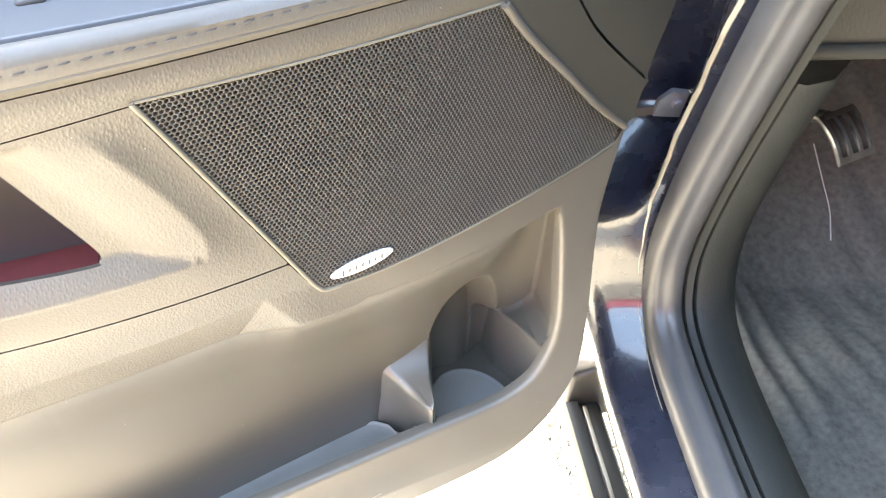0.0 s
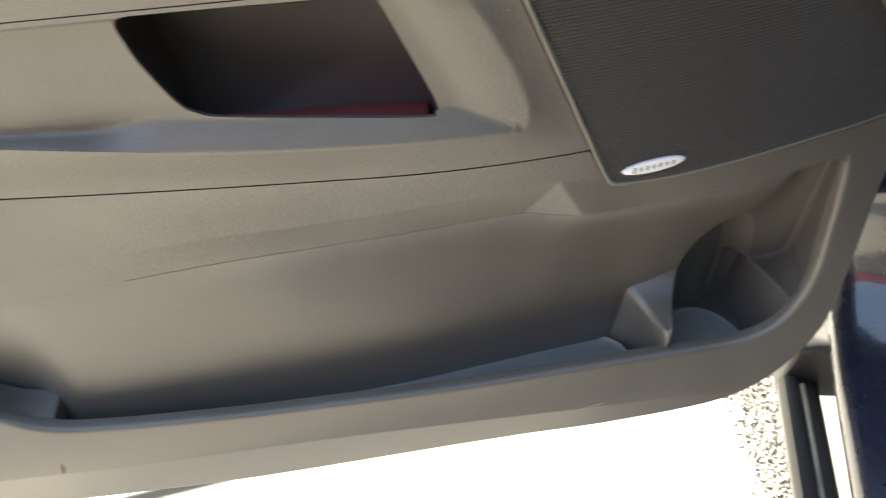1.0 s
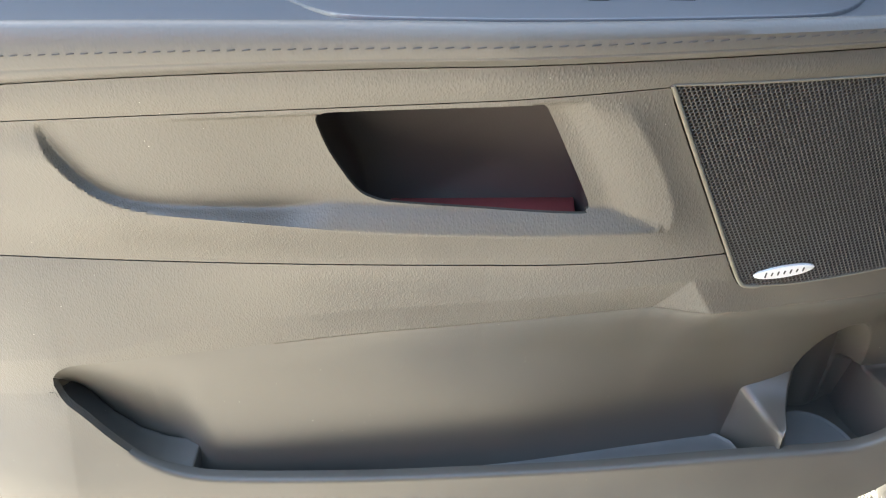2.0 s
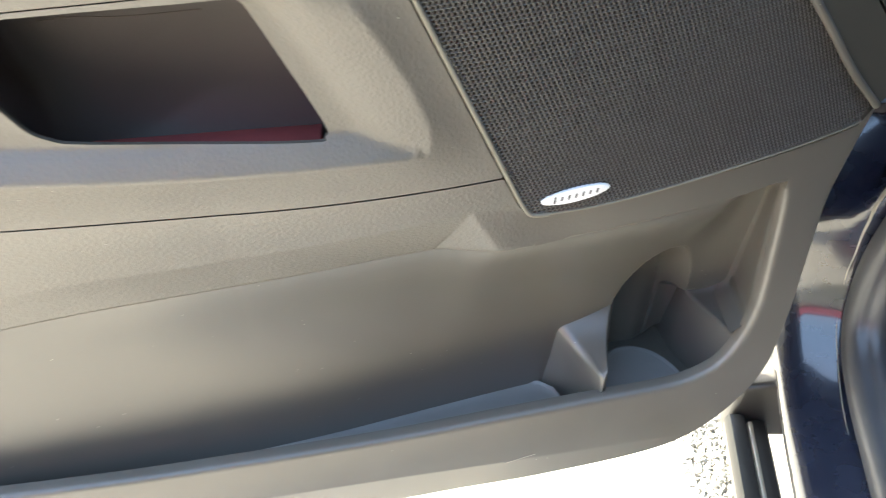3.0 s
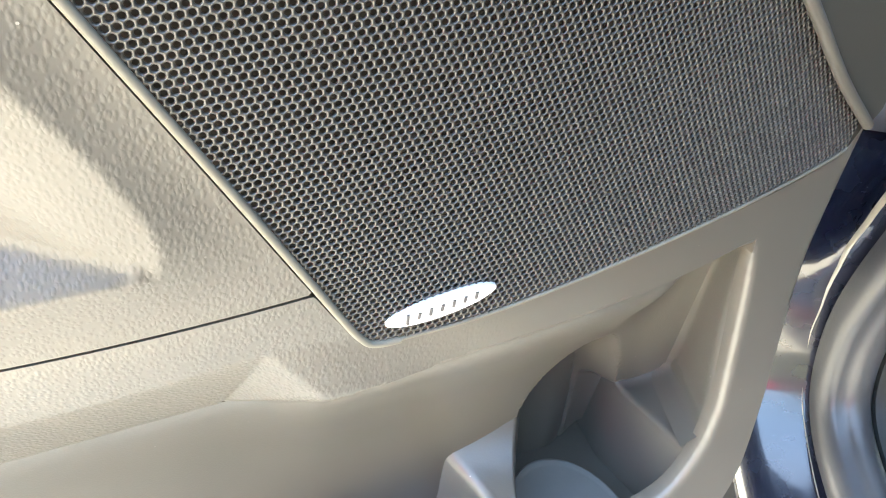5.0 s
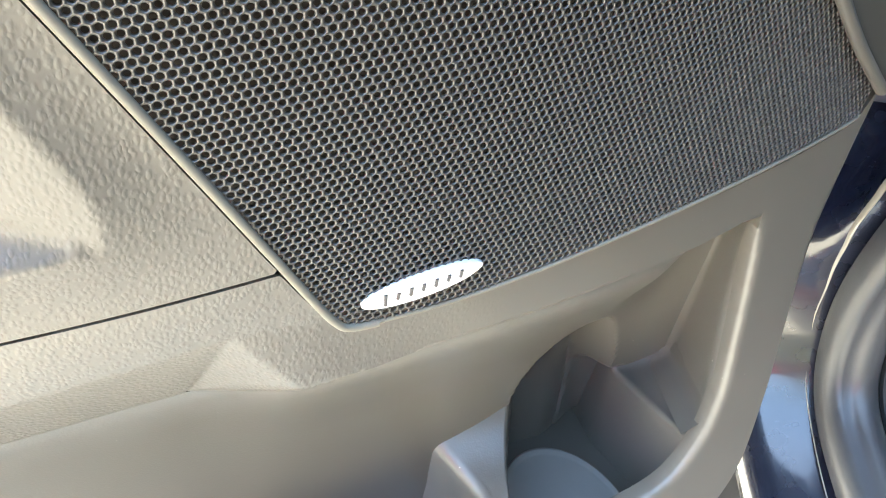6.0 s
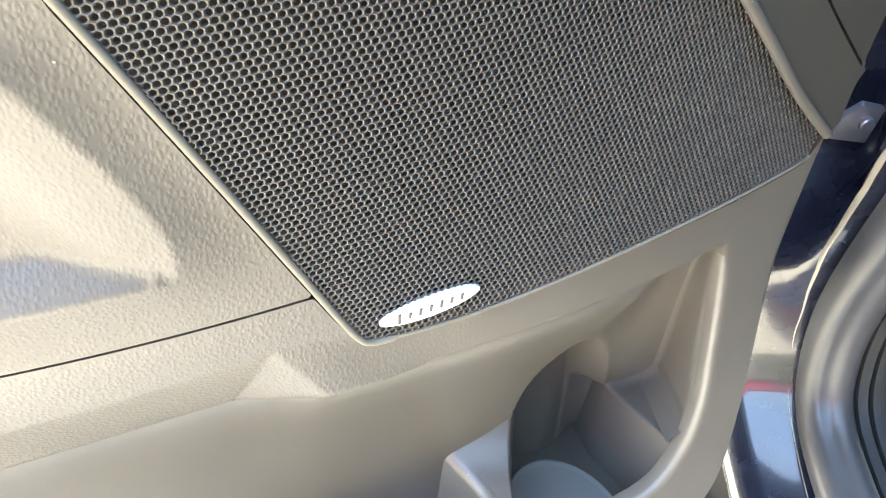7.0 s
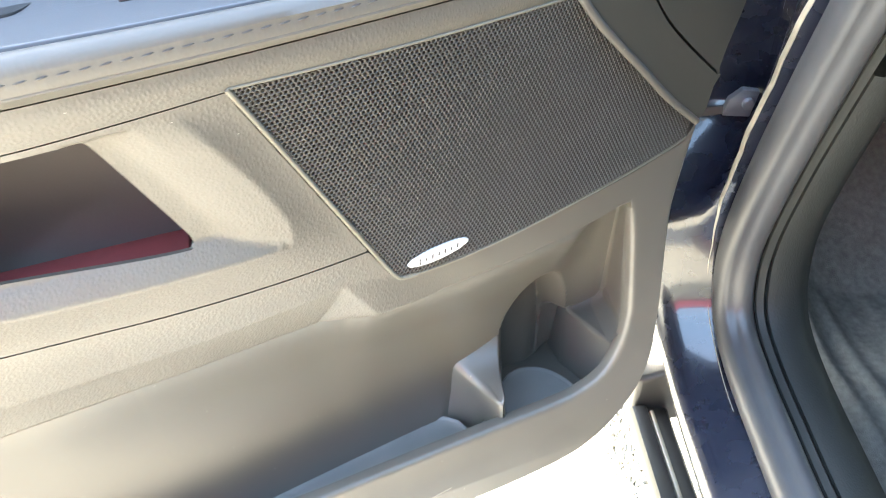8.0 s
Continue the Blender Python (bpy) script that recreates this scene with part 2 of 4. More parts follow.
def tube(ctrl, radius, mat, name, segs=10, n=8, squash=1.0):
    """A round strand along 3D control points."""
    pts = curve_pts(ctrl, n)
    verts, faces = [], []
    for k, p in enumerate(pts):
        d = Vector(pts[min(k + 1, len(pts) - 1)] - pts[max(k - 1, 0)]).normalized()
        u = d.cross(Vector((0, 1, 0.01))).normalized()
        w = d.cross(u)
        for s in range(segs):
            a = 2 * math.pi * s / segs
            verts.append(Vector(p) + radius * (math.cos(a) * u + squash * math.sin(a) * w))
    for k in range(len(pts) - 1):
        for s in range(segs):
            a, b = k * segs + s, k * segs + (s + 1) % segs
            faces.append((a, b, b + segs, a + segs))
    faces.append(tuple(range(segs)))
    faces.append(tuple(range((len(pts) - 1) * segs, len(pts) * segs)))
    return mesh_of(name, verts, faces, mat)


def block(corners_low, corners_high, mat, name, bevel=0.002, segs=2):
    """A prism between two rings of corners, with rounded edges."""
    bm = bmesh.new()
    a = [bm.verts.new(p) for p in corners_low]
    b = [bm.verts.new(p) for p in corners_high]
    n = len(a)
    bm.faces.new(a[::-1])
    bm.faces.new(b)
    for k in range(n):
        bm.faces.new((a[k], a[(k + 1) % n], b[(k + 1) % n], b[k]))
    bmesh.ops.recalc_face_normals(bm, faces=bm.faces)
    if bevel:
        bmesh.ops.bevel(bm, geom=list(bm.edges), offset=bevel, segments=segs, affect="EDGES", profile=0.5)
    data = bpy.data.meshes.new(name)
    bmesh.ops.recalc_face_normals(bm, faces=bm.faces)
    bm.to_mesh(data)
    bm.free()
    smooth(data, 35)
    data.materials.append(mat)
    return data


def box(x0, x1, y0, y1, z0, z1, mat, name, bevel=0.002):
    ring = [(x0, y0), (x1, y0), (x1, y1), (x0, y1)]
    return block([(x, y, z0) for x, y in ring], [(x, y, z1) for x, y in ring], mat, name, bevel)


# ---- the door trim's shape: x along the door towards the hinge, y into the door ----
def step01(t):
    t = max(0.0, min(1.0, t))
    return t * t * (3 - 2 * t)


def y_main(x, z):
    xx, zz = max(x, -0.05), z - 0.78
    return 0.4591 + 0.0711 * xx - 0.3771 * zz + 0.6414 * xx * xx + 0.9156 * xx * zz


def z_seam_a(x):
    return 0.8885 + 0.095 * x - 0.09 * x * x


def z_stitch(x):
    return 0.8998 + 0.084 * x - 0.06 * x * x


def z_top(x):
    return 0.907 + 0.063 * x - 0.05 * x * x


def z_seam_b(x):
    return 0.8693 + 0.146 * x if x < 0.043 else 0.8756 + 0.065 * (x - 0.043)


def z_seam_c(x):
    return 0.7365 + 0.145 * x + 0.09 * x * x


def y_rim(x):
    return 0.535 + 0.09 * x + 0.55 * max(0.0, -0.385 - x) ** 1.3


CREASE_LOW = [(-0.56, 0.412), (-0.343, 0.4243), (-0.251, 0.4318), (-0.157, 0.4441), (-0.06, 0.4556), (0.037, 0.4653), (0.136, 0.4742), (0.3, 0.49)]
crease_x, crease_z = zip(*CREASE_LOW)


def y_front(x, z):
    """Lower trim: from the middle seam down to the upright front of the pocket, then turned under below a crease."""
    zc = z_seam_c(min(x, 0.13))
    if z >= zc:
        return y_main(x, z)
    u = step01((zc - z) / (zc - 0.55))
    low = float(np.interp(x, crease_x, crease_z))
    bend = max(0.0, 0.515 + 0.1 * x - max(z, low)) / 0.085
    under = 0.48 * max(0.0, low - z) * (1 - 0.4 * step01((x - 0.1) / 0.15))
    rear = step01((-0.12 - x) / 0.24)
    upper = y_main(x, zc) * rear + y_main(x, max(z, 0.55)) * (1 - rear)
    return upper * (1 - u) + y_rim(x) * u + 0.016 * bend * bend + under


X0 = -0.56
GRILLE_LEFT = [(0.043, 0.877), (0.111, 0.7535), (0.1255, 0.7275)]
GRILLE_CORNER = [(0.1285, 0.7245), (0.134, 0.7238)]
GRILLE_BOTTOM = [(0.178, 0.7283), (0.265, 0.7435), (0.355, 0.7575)]
GRILLE_RIGHT = [(0.373, 0.773), (0.338, 0.801), (0.306, 0.831), (0.268, 0.866), (0.247, 0.8895)]
grille_left = np.array(GRILLE_LEFT)
grille_bottom = curve_pts([(0.134, 0.7238)] + GRILLE_BOTTOM, 10)
grille_right = curve_pts(GRILLE_RIGHT, 10)
grille_outline = np.vstack([grille_left, GRILLE_CORNER[:1], grille_bottom, [(0.366, 0.762)], grille_right])

DOOR_EDGE = [(0.44, 0.90), (0.424, 0.854), (0.40, 0.817), (0.38, 0.773), (0.3622, 0.722), (0.357, 0.694), (0.3548, 0.643), (0.353, 0.611), (0.3456, 0.561), (0.3258, 0.523), (0.3, 0.492), (0.27, 0.473), (0.2, 0.4535), (0.144, 0.4385), (0.04, 0.4185), (-0.079, 0.3945), (-0.165, 0.3805), (-0.275, 0.3715), (-0.33, 0.3705), (-0.449, 0.387), (-0.56, 0.41)]
door_edge = curve_pts(DOOR_EDGE, 8)
bead_left = np.vstack([np.linspace((0.0432, 0.877), (0.1175, 0.742), 14)[:-1], curve_pts([(0.1175, 0.742), (0.1225, 0.7335), (0.1252, 0.7296), (0.1285, 0.7262), (0.1335, 0.7252), (0.14, 0.7254)], 5)])
bead_bottom = curve_pts([(0.14, 0.7254), (0.178, 0.7293), (0.265, 0.7445), (0.355, 0.7585), (0.366, 0.7615)], 8)
BEAD = np.vstack([bead_left, bead_bottom[1:]])


def outset(pts, d):
    """The line moved to its own right by d."""
    t = np.gradient(np.array(pts), axis=0)
    t /= np.hypot(t[:, 0], t[:, 1])[:, None]
    return pts + d * np.c_[t[:, 1], -t[:, 0]]


PANEL_EDGE = outset(BEAD, 0.0024)
if PANEL_EDGE[0, 0] > BEAD[0, 0]:
    PANEL_EDGE = outset(BEAD, -0.0024)

car = tagged(new("car"), "dark blue car with its front door opened, grey plastic lining", "car")
car.matrix_basis = RIG
car_door = car_body = car

# ---- middle panel with the pull-handle dish ----
DISH_LOW = curve_pts([(-0.3452, 0.8165), (-0.3415, 0.8004), (-0.3373, 0.7894), (-0.3242, 0.7709), (-0.3079, 0.76), (-0.2895, 0.7552), (-0.2702, 0.7535), (-0.2308, 0.7533), (-0.1524, 0.753), (-0.076, 0.7571), (-0.0019, 0.765), (0.0527, 0.7714), (0.058, 0.7735)], 8)
DISH_RIGHT = curve_pts([(0.058, 0.7735), (0.0643, 0.778), (0.0648, 0.7845), (0.0621, 0.795), (0.049, 0.8207), (0.0285, 0.8521), (0.0158, 0.868)], 8)
HOLE = np.vstack([curve_pts([(-0.1638, 0.8348), (-0.162, 0.827), (-0.156, 0.8095), (-0.142, 0.7845), (-0.131, 0.7768), (-0.115, 0.7746), (-0.0588, 0.7766), (0.0039, 0.7797), (0.0093, 0.7825), (0.0096, 0.7896), (-0.0108, 0.8302), (-0.0222, 0.852), (-0.026, 0.8574), (-0.0325, 0.8597), (-0.042, 0.859)], 6), curve_pts([(-0.0972, 0.8517), (-0.149, 0.8444), (-0.1575, 0.8421), (-0.1625, 0.8385)], 4)])


def x_grille(z):
    return float(np.interp(z, [0.7245, 0.7535, 0.877], [0.1285, 0.111, 0.043]))


def proud(x, z):
    """The padded swell of the panel round the dish."""
    return 0.009 * step01((x_grille(z) - 0.004 - x) / 0.05) * step01((z - z_seam_c(x) - 0.001) / 0.05) * step01((x + 0.42) / 0.12)


def soft_min(values, r):
    """The least of some values, rounded where two of them meet."""
    least = values[0]
    for v in values[1:]:
        h = max(0.0, r - abs(least - v)) / r
        least = min(least, v) - h * h * r / 4
    return least


def to_line(pts, x, z):
    """The distance from a point to an open line."""
    p, a, b = np.array((x, z)), pts[:-1], pts[1:]
    d = b - a
    t = np.clip(((p - a) * d).sum(1) / (d * d).sum(1), 0, 1)
    return math.sqrt((((a + d * t[:, None]) - p) ** 2).sum(1).min())


def dish(x, z):
    """Depth of the recess round the pull handle: a steep lip below and at the end, a soft one beside the speaker."""
    if x < -0.3455 or x > 0.065:
        return 0.0
    zb = float(np.interp(x, DISH_LOW[:, 0], DISH_LOW[:, 1])) if x < 0.058 else 0.7735
    xr = float(np.interp(z, DISH_RIGHT[8:, 1], DISH_RIGHT[8:, 0]))
    top = z_seam_b(x) - 0.0022 - z
    if z <= zb or x >= xr or top <= 0:
        return 0.0
    d = to_line(DISH_LOW, x, z)
    steep = 0.95 + step01((-0.155 - x) / 0.06) * (1.2 + 0.9 * step01((-0.28 - x) / 0.04))
    deep = 0.0085 + 0.0105 * step01((x + 0.30) / 0.16)
    return max(0.0, soft_min([steep * d, 0.42 * (xr - x), 4.0 * top, deep], 0.003))


def y_mid(x, z):
    net = soft_min([dish(x, z) - proud(x, z), 0.0085], 0.002)
    if net < 0:
        net *= step01((z_seam_b(x) - z) / 0.03)
    return y_main(x, z) + net


xs = np.linspace(X0, 0.043, 60)
mid_outline = np.vstack([np.c_[xs, [z_seam_b(x) - 0.0006 for x in xs]], [p for p in PANEL_EDGE if z_seam_c(p[0]) + 0.0008 < p[1] < z_seam_b(p[0]) - 0.0008], np.c_[np.linspace(0.1085, X0, 60), [z_seam_c(x) + 0.0006 for x in np.linspace(0.1085, X0, 60)]]])
mid_panel = part("middle_panel", sheet("middle_panel", mid_outline, [HOLE], y_mid, M_PANEL, 0.0016, 0.006, hole_hem=0.004), car_door, "grained grey panel with a recessed door pull")
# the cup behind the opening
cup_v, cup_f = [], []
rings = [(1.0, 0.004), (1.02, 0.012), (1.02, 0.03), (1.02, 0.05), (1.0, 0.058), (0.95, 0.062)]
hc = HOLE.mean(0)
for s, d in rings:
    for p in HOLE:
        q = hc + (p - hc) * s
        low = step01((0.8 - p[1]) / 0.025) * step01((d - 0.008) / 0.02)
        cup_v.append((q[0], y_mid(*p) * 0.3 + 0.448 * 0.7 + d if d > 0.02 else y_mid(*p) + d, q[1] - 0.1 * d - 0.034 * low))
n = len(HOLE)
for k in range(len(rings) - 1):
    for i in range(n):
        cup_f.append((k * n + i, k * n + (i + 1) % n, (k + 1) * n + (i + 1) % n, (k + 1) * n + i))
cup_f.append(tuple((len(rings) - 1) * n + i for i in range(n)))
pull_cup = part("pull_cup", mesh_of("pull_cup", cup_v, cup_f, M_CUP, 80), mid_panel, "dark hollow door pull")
part("reflector", block([(-0.125, 0.474, 0.745), (0.006, 0.476, 0.75), (0.006, 0.52, 0.75), (-0.125, 0.52, 0.745)], [(-0.125, 0.474, 0.758), (0.006, 0.476, 0.768), (0.006, 0.52, 0.772), (-0.125, 0.52, 0.758)], M_RED, "reflector", 0.0015), mid_panel, "red felt floor of the door pull")

part("cup_seam", tube([(-0.1345, 0.4905, 0.8315), (-0.1154, 0.49, 0.8345), (-0.0981, 0.49, 0.8351), (-0.0808, 0.49, 0.8368), (-0.0533, 0.4905, 0.8404)], 0.0004, M_DARK, "cup_seam", 6), mid_panel, "thin wavy seam inside the door pull")

# ---- strip between the seams, and the stitched armrest ----
def loft(name, rows, mat, angle=40):
    n = len(rows[0])
    verts = [p for r in rows for p in r]
    faces = [(a * n + b, a * n + b + 1, (a + 1) * n + b + 1, (a + 1) * n + b) for a in range(len(rows) - 1) for b in range(n - 1)]
    return mesh_of(name, verts, faces, mat, angle)


xs = np.linspace(X0, 0.44, 90)
rows = []
for x in xs:
    zb, za = z_seam_b(x) + 0.0002, z_seam_a(x) - 0.0004
    pr = [(x, y_main(x, zb) + 0.006, zb), (x, y_main(x, zb) - 0.0002, zb)]
    for k in range(1, 6):
        u = k / 6
        z = zb + (za - zb) * u
        pr.append((x, y_main(x, z) - 0.0022 * math.sin(math.pi * u), z))
    pr += [(x, y_main(x, za) - 0.0003, za), (x, y_main(x, za) + 0.006, za)]
    rows.append(pr)
part("seam_strip", loft("seam_strip", rows, M_PANEL), car_door, "narrow grained grey strip under the armrest")
rows = []
for x in xs:
    za, zs, zt = z_seam_a(x) + 0.0004, z_stitch(x), z_top(x)
    y = y_main(x, za)
    pr = [(x, y + 0.006, za), (x, y - 0.0005, za), (x, y_main(x, za + 0.004) - 0.003, za + 0.004)]
    for u, lift in ((0.36, 0.0036), (0.44, 0.0035), (0.48, 0.0032), (0.52, 0.0035), (0.6, 0.0036), (0.85, 0.0035)):
        z = za + (zs - za) * u
        pr.append((x, y_main(x, z) - lift, z))
    pr.append((x, y_main(x, zs) - 0.0031, zs))
    ye = y_main(x, zs)
    pr += [(x, ye + d, z) for d, z in ((-0.0035, zs + 0.0025), (-0.0038, zs + 0.5 * (zt - zs)), (-0.0024, zt), (-0.0007, zt + 0.0026), (0.0013, zt + 0.0039), (0.0035, zt + 0.0042), (0.0056, zt + 0.0034), (0.0067, zt + 0.0012), (0.0071, zt - 0.002))]
    rows.append(pr)
armrest = part("armrest", loft("armrest", rows, M_LEATHER, angle=60), car_door, "leather-wrapped armrest edge with dark stitching")
stitch_mesh = tube([(-0.0025, 0.0005, -0.0003), (-0.0013, -0.0002, -0.0001), (0.0013, -0.0002, 0.0002), (0.0025, 0.0006, 0.0005)], 0.0004, M_THREAD, "stitch", 6, 2)
x = -0.5
while x < 0.26:
    st = part("stitch", stitch_mesh, armrest)
    st.location = (x, y_main(x, z_stitch(x)) - 0.0033, z_stitch(x))
    st.rotation_euler = (0, radians(-5), math.atan((y_main(x + 0.003, z_stitch(x)) - y_main(x - 0.003, z_stitch(x))) / 0.006))
    x += 0.0087

# armrest top with the window switches
rows = []
for x in xs:
    ye, zt = y_main(x, z_stitch(x)), z_top(x)
    rows.append([(x, ye + d, zt + h) for d, h in ((0.0073, -0.002), (0.0088, -0.0003), (0.02, 0.0004), (0.09, 0.0018), (0.15, 0.006), (0.17, 0.03), (0.18, 0.11), (0.2, 0.15))])
part("armrest_top", loft("armrest_top", rows, M_SWITCH), car_door, "smooth dark armrest top")

PLATE = [(-0.245, 0.61), (-0.2253, 0.5557), (-0.2015, 0.5104), (-0.1677, 0.4595), (-0.1431, 0.4376), (-0.089, 0.4289), (-0.0211, 0.4299), (0.0422, 0.4397), (0.1089, 0.4573), (0.1399, 0.4751), (0.167, 0.5156), (0.2043, 0.5946), (0.21, 0.61)]
plate_ring = curve_pts(PLATE, 4)


def on_top(x, y, h):
    return (x, y, z_top(x) + h)


switch_plate = part("switch_plate", block([on_top(x, y, -0.003) for x, y in plate_ring], [on_top(x, y, 0.0035) for x, y in plate_ring], M_SWITCH, "switch_plate", 0.0012, 3), car_door, "dark window switch panel on the armrest")
# no hollow here: a flat black block paints the shade of the grip pocket
GRIP = [(-0.2, 0.6), (-0.1917, 0.5543), (-0.1732, 0.5191), (-0.1592, 0.5052), (-0.1073, 0.5014), (-0.066, 0.506), (-0.0545, 0.516), (-0.0482, 0.5566), (-0.044, 0.6)]
grip_ring = curve_pts(GRIP, 3)
part("grip_dark_patch", block([on_top(x, y, 0.0) for x, y in grip_ring], [on_top(x, y, 0.0041) for x, y in grip_ring], M_BLACK, "grip_dark_patch", 0.0006), switch_plate, "black patch in place of the shaded grip pocket")
for k, (x0, x1, y0) in enumerate(((-0.0045, 0.0094, 0.4988), (0.0459, 0.0634, 0.5048), (0.1035, 0.1199, 0.513))):
    low = [on_top(x0, y0, 0.002), on_top(x1, y0, 0.002), on_top(x1 + 0.004, y0 + 0.085, 0.002), on_top(x0 + 0.001, y0 + 0.085, 0.002)]
    high = [on_top(x0, y0 + 0.001, 0.0052), on_top(x1, y0 + 0.001, 0.0052), on_top(x1 + 0.004, y0 + 0.085, 0.0085), on_top(x0 + 0.001, y0 + 0.085, 0.0085)]
    part("switch", block(low, high, M_BLACK, "switch", 0.0012), switch_plate, "black window switch")
    # its white legend, on the first key itself, beside the other two
    lx = (0.0, 0.0288, 0.0866)[k]
    ly = (0.5465, 0.5385, 0.546)[k]
    lh = 0.0071 if k == 0 else 0.0035
    part("legend", block([on_top(lx, ly, lh - 0.0005), on_top(lx + 0.007, ly, lh - 0.0005), on_top(lx + 0.008, ly + 0.014, lh - 0.0005), on_top(lx + 0.0005, ly + 0.014, lh - 0.0005)], [on_top(lx, ly, lh + 0.0004), on_top(lx + 0.007, ly, lh + 0.0004), on_top(lx + 0.008, ly + 0.014, lh + 0.0008), on_top(lx + 0.0005, ly + 0.014, lh + 0.0008)], M_LEGEND, "legend", 0), switch_plate, "small white print")

# ---- lower panel and pocket ----
RIM = [(-0.3945, 0.5695), (-0.3895, 0.5575), (-0.3717, 0.5405), (-0.3505, 0.5195), (-0.3242, 0.4985), (-0.291, 0.4865), (-0.248, 0.4845), (-0.15, 0.4905), (-0.05, 0.5005), (0.05, 0.5125), (0.12, 0.5235), (0.2, 0.536), (0.26, 0.545), (0.285, 0.552), (0.305, 0.565), (0.318, 0.587), (0.3235, 0.61), (0.3245, 0.63), (0.3215, 0.68), (0.3155, 0.7215), (0.3145, 0.7262)]
CREASE = [(0.3135, 0.7262), (0.308, 0.726), (0.27, 0.718), (0.18, 0.703), (0.107, 0.694), (0.05, 0.685), (-0.075, 0.652), (-0.195, 0.626), (-0.29, 0.61), (-0.34, 0.6), (-0.374, 0.5935), (-0.387, 0.5865), (-0.3935, 0.578)]
rim = curve_pts(RIM, 8)
crease = curve_pts(CREASE, 8)
OPENING = np.vstack([rim, crease])
lower_outline = np.vstack([np.c_[np.linspace(X0, 0.1085, 60), [z_seam_c(x) - 0.0006 for x in np.linspace(X0, 0.1085, 60)]], [p for p in PANEL_EDGE if p[1] < z_seam_c(p[0]) - 0.0008 or p[0] > 0.12], [(0.3795, 0.7715)], door_edge[25:]])


def z_crease(x):
    return float(np.interp(x, crease[::-1, 0], crease[::-1, 1]))


BAND = curve_pts([(-0.56, 0.548), (-0.4665, 0.58), (-0.3374, 0.614), (-0.2439, 0.644), (-0.082, 0.6804), (0.0069, 0.7055), (0.0925, 0.7281), (0.12, 0.733)], 6)


def bump(x, z):
    """A shallow channel above the pocket that ends in a small slanted facet beside the speaker."""
    d = float(np.interp(x, BAND[:, 0], BAND[:, 1])) - z
    if d <= 0:
        return 0.0
    below = step01((z_crease(max(x, -0.39)) - 0.012 - z) / 0.03) if x < -0.3 else float(z < z_crease(x) - 0.012)
    rear = 1 - below * (1 - step01((-0.3 - x) / 0.16))
    if rear <= 0:
        return 0.0
    drop = max(0.0, 0.7281 - z)
    left, right = 0.0925 - 0.49 * drop, 0.0925 + 0.654 * drop
    lip = 0.007 * min(1.0, drop / 0.03)
    if x >= right:
        return -lip * step01(1 - (x - right) / 0.07) * rear
    deep = 0.0095 - 0.0045 * step01((0.072 - x) / 0.13)
    u = min(1.0, d / 0.037)
    if x > left:
        return (deep * min(1.0, drop / 0.037) + lip) * (right - x) / max(1e-6, right - left) - lip
    return deep * u * step01((z - 0.46) / 0.09) * rear


def y_low(x, z):
    return y_front(x, z) + bump(x, z)


ROLL = 0.0055


def y_skin(x, z):
    """The lower panel with its edge rolled into the pocket along the rim."""
    y = y_low(x, z)
    if x < -0.41 or z > 0.74 or x > 0.345:
        return y
    k = ((rim - (x, z)) ** 2).sum(1).argmin()
    a, b = rim[max(k - 1, 0)], rim[min(k + 1, len(rim) - 1)]
    t = max(0.0, min(1.0, float((np.array((x, z)) - a) @ (b - a) / ((b - a) @ (b - a)))))
    d = math.hypot(*(a + t * (b - a) - (x, z)))
    if d >= ROLL:
        return y
    end = step01((0.728 - z) / 0.03) if x > 0.2 else step01((x + 0.35) / 0.06)
    return y + end * 0.8 * (ROLL - math.sqrt(ROLL * ROLL - (ROLL - d) ** 2))


lower_panel = part("lower_panel", sheet("lower_panel", lower_outline, [OPENING], y_skin, M_LOWER, 0.0014, 0.03, hole_hem=0.008, angle=72), car_door, "grained grey lower door panel")


STEP_BACK = [(-0.4025, 0.5511), (-0.3928, 0.5427), (-0.3693, 0.5183), (-0.3448, 0.5026), (-0.3193, 0.4953), (-0.2895, 0.495)]
step_x, step_z = zip(*STEP_BACK)
CX = 0.2625


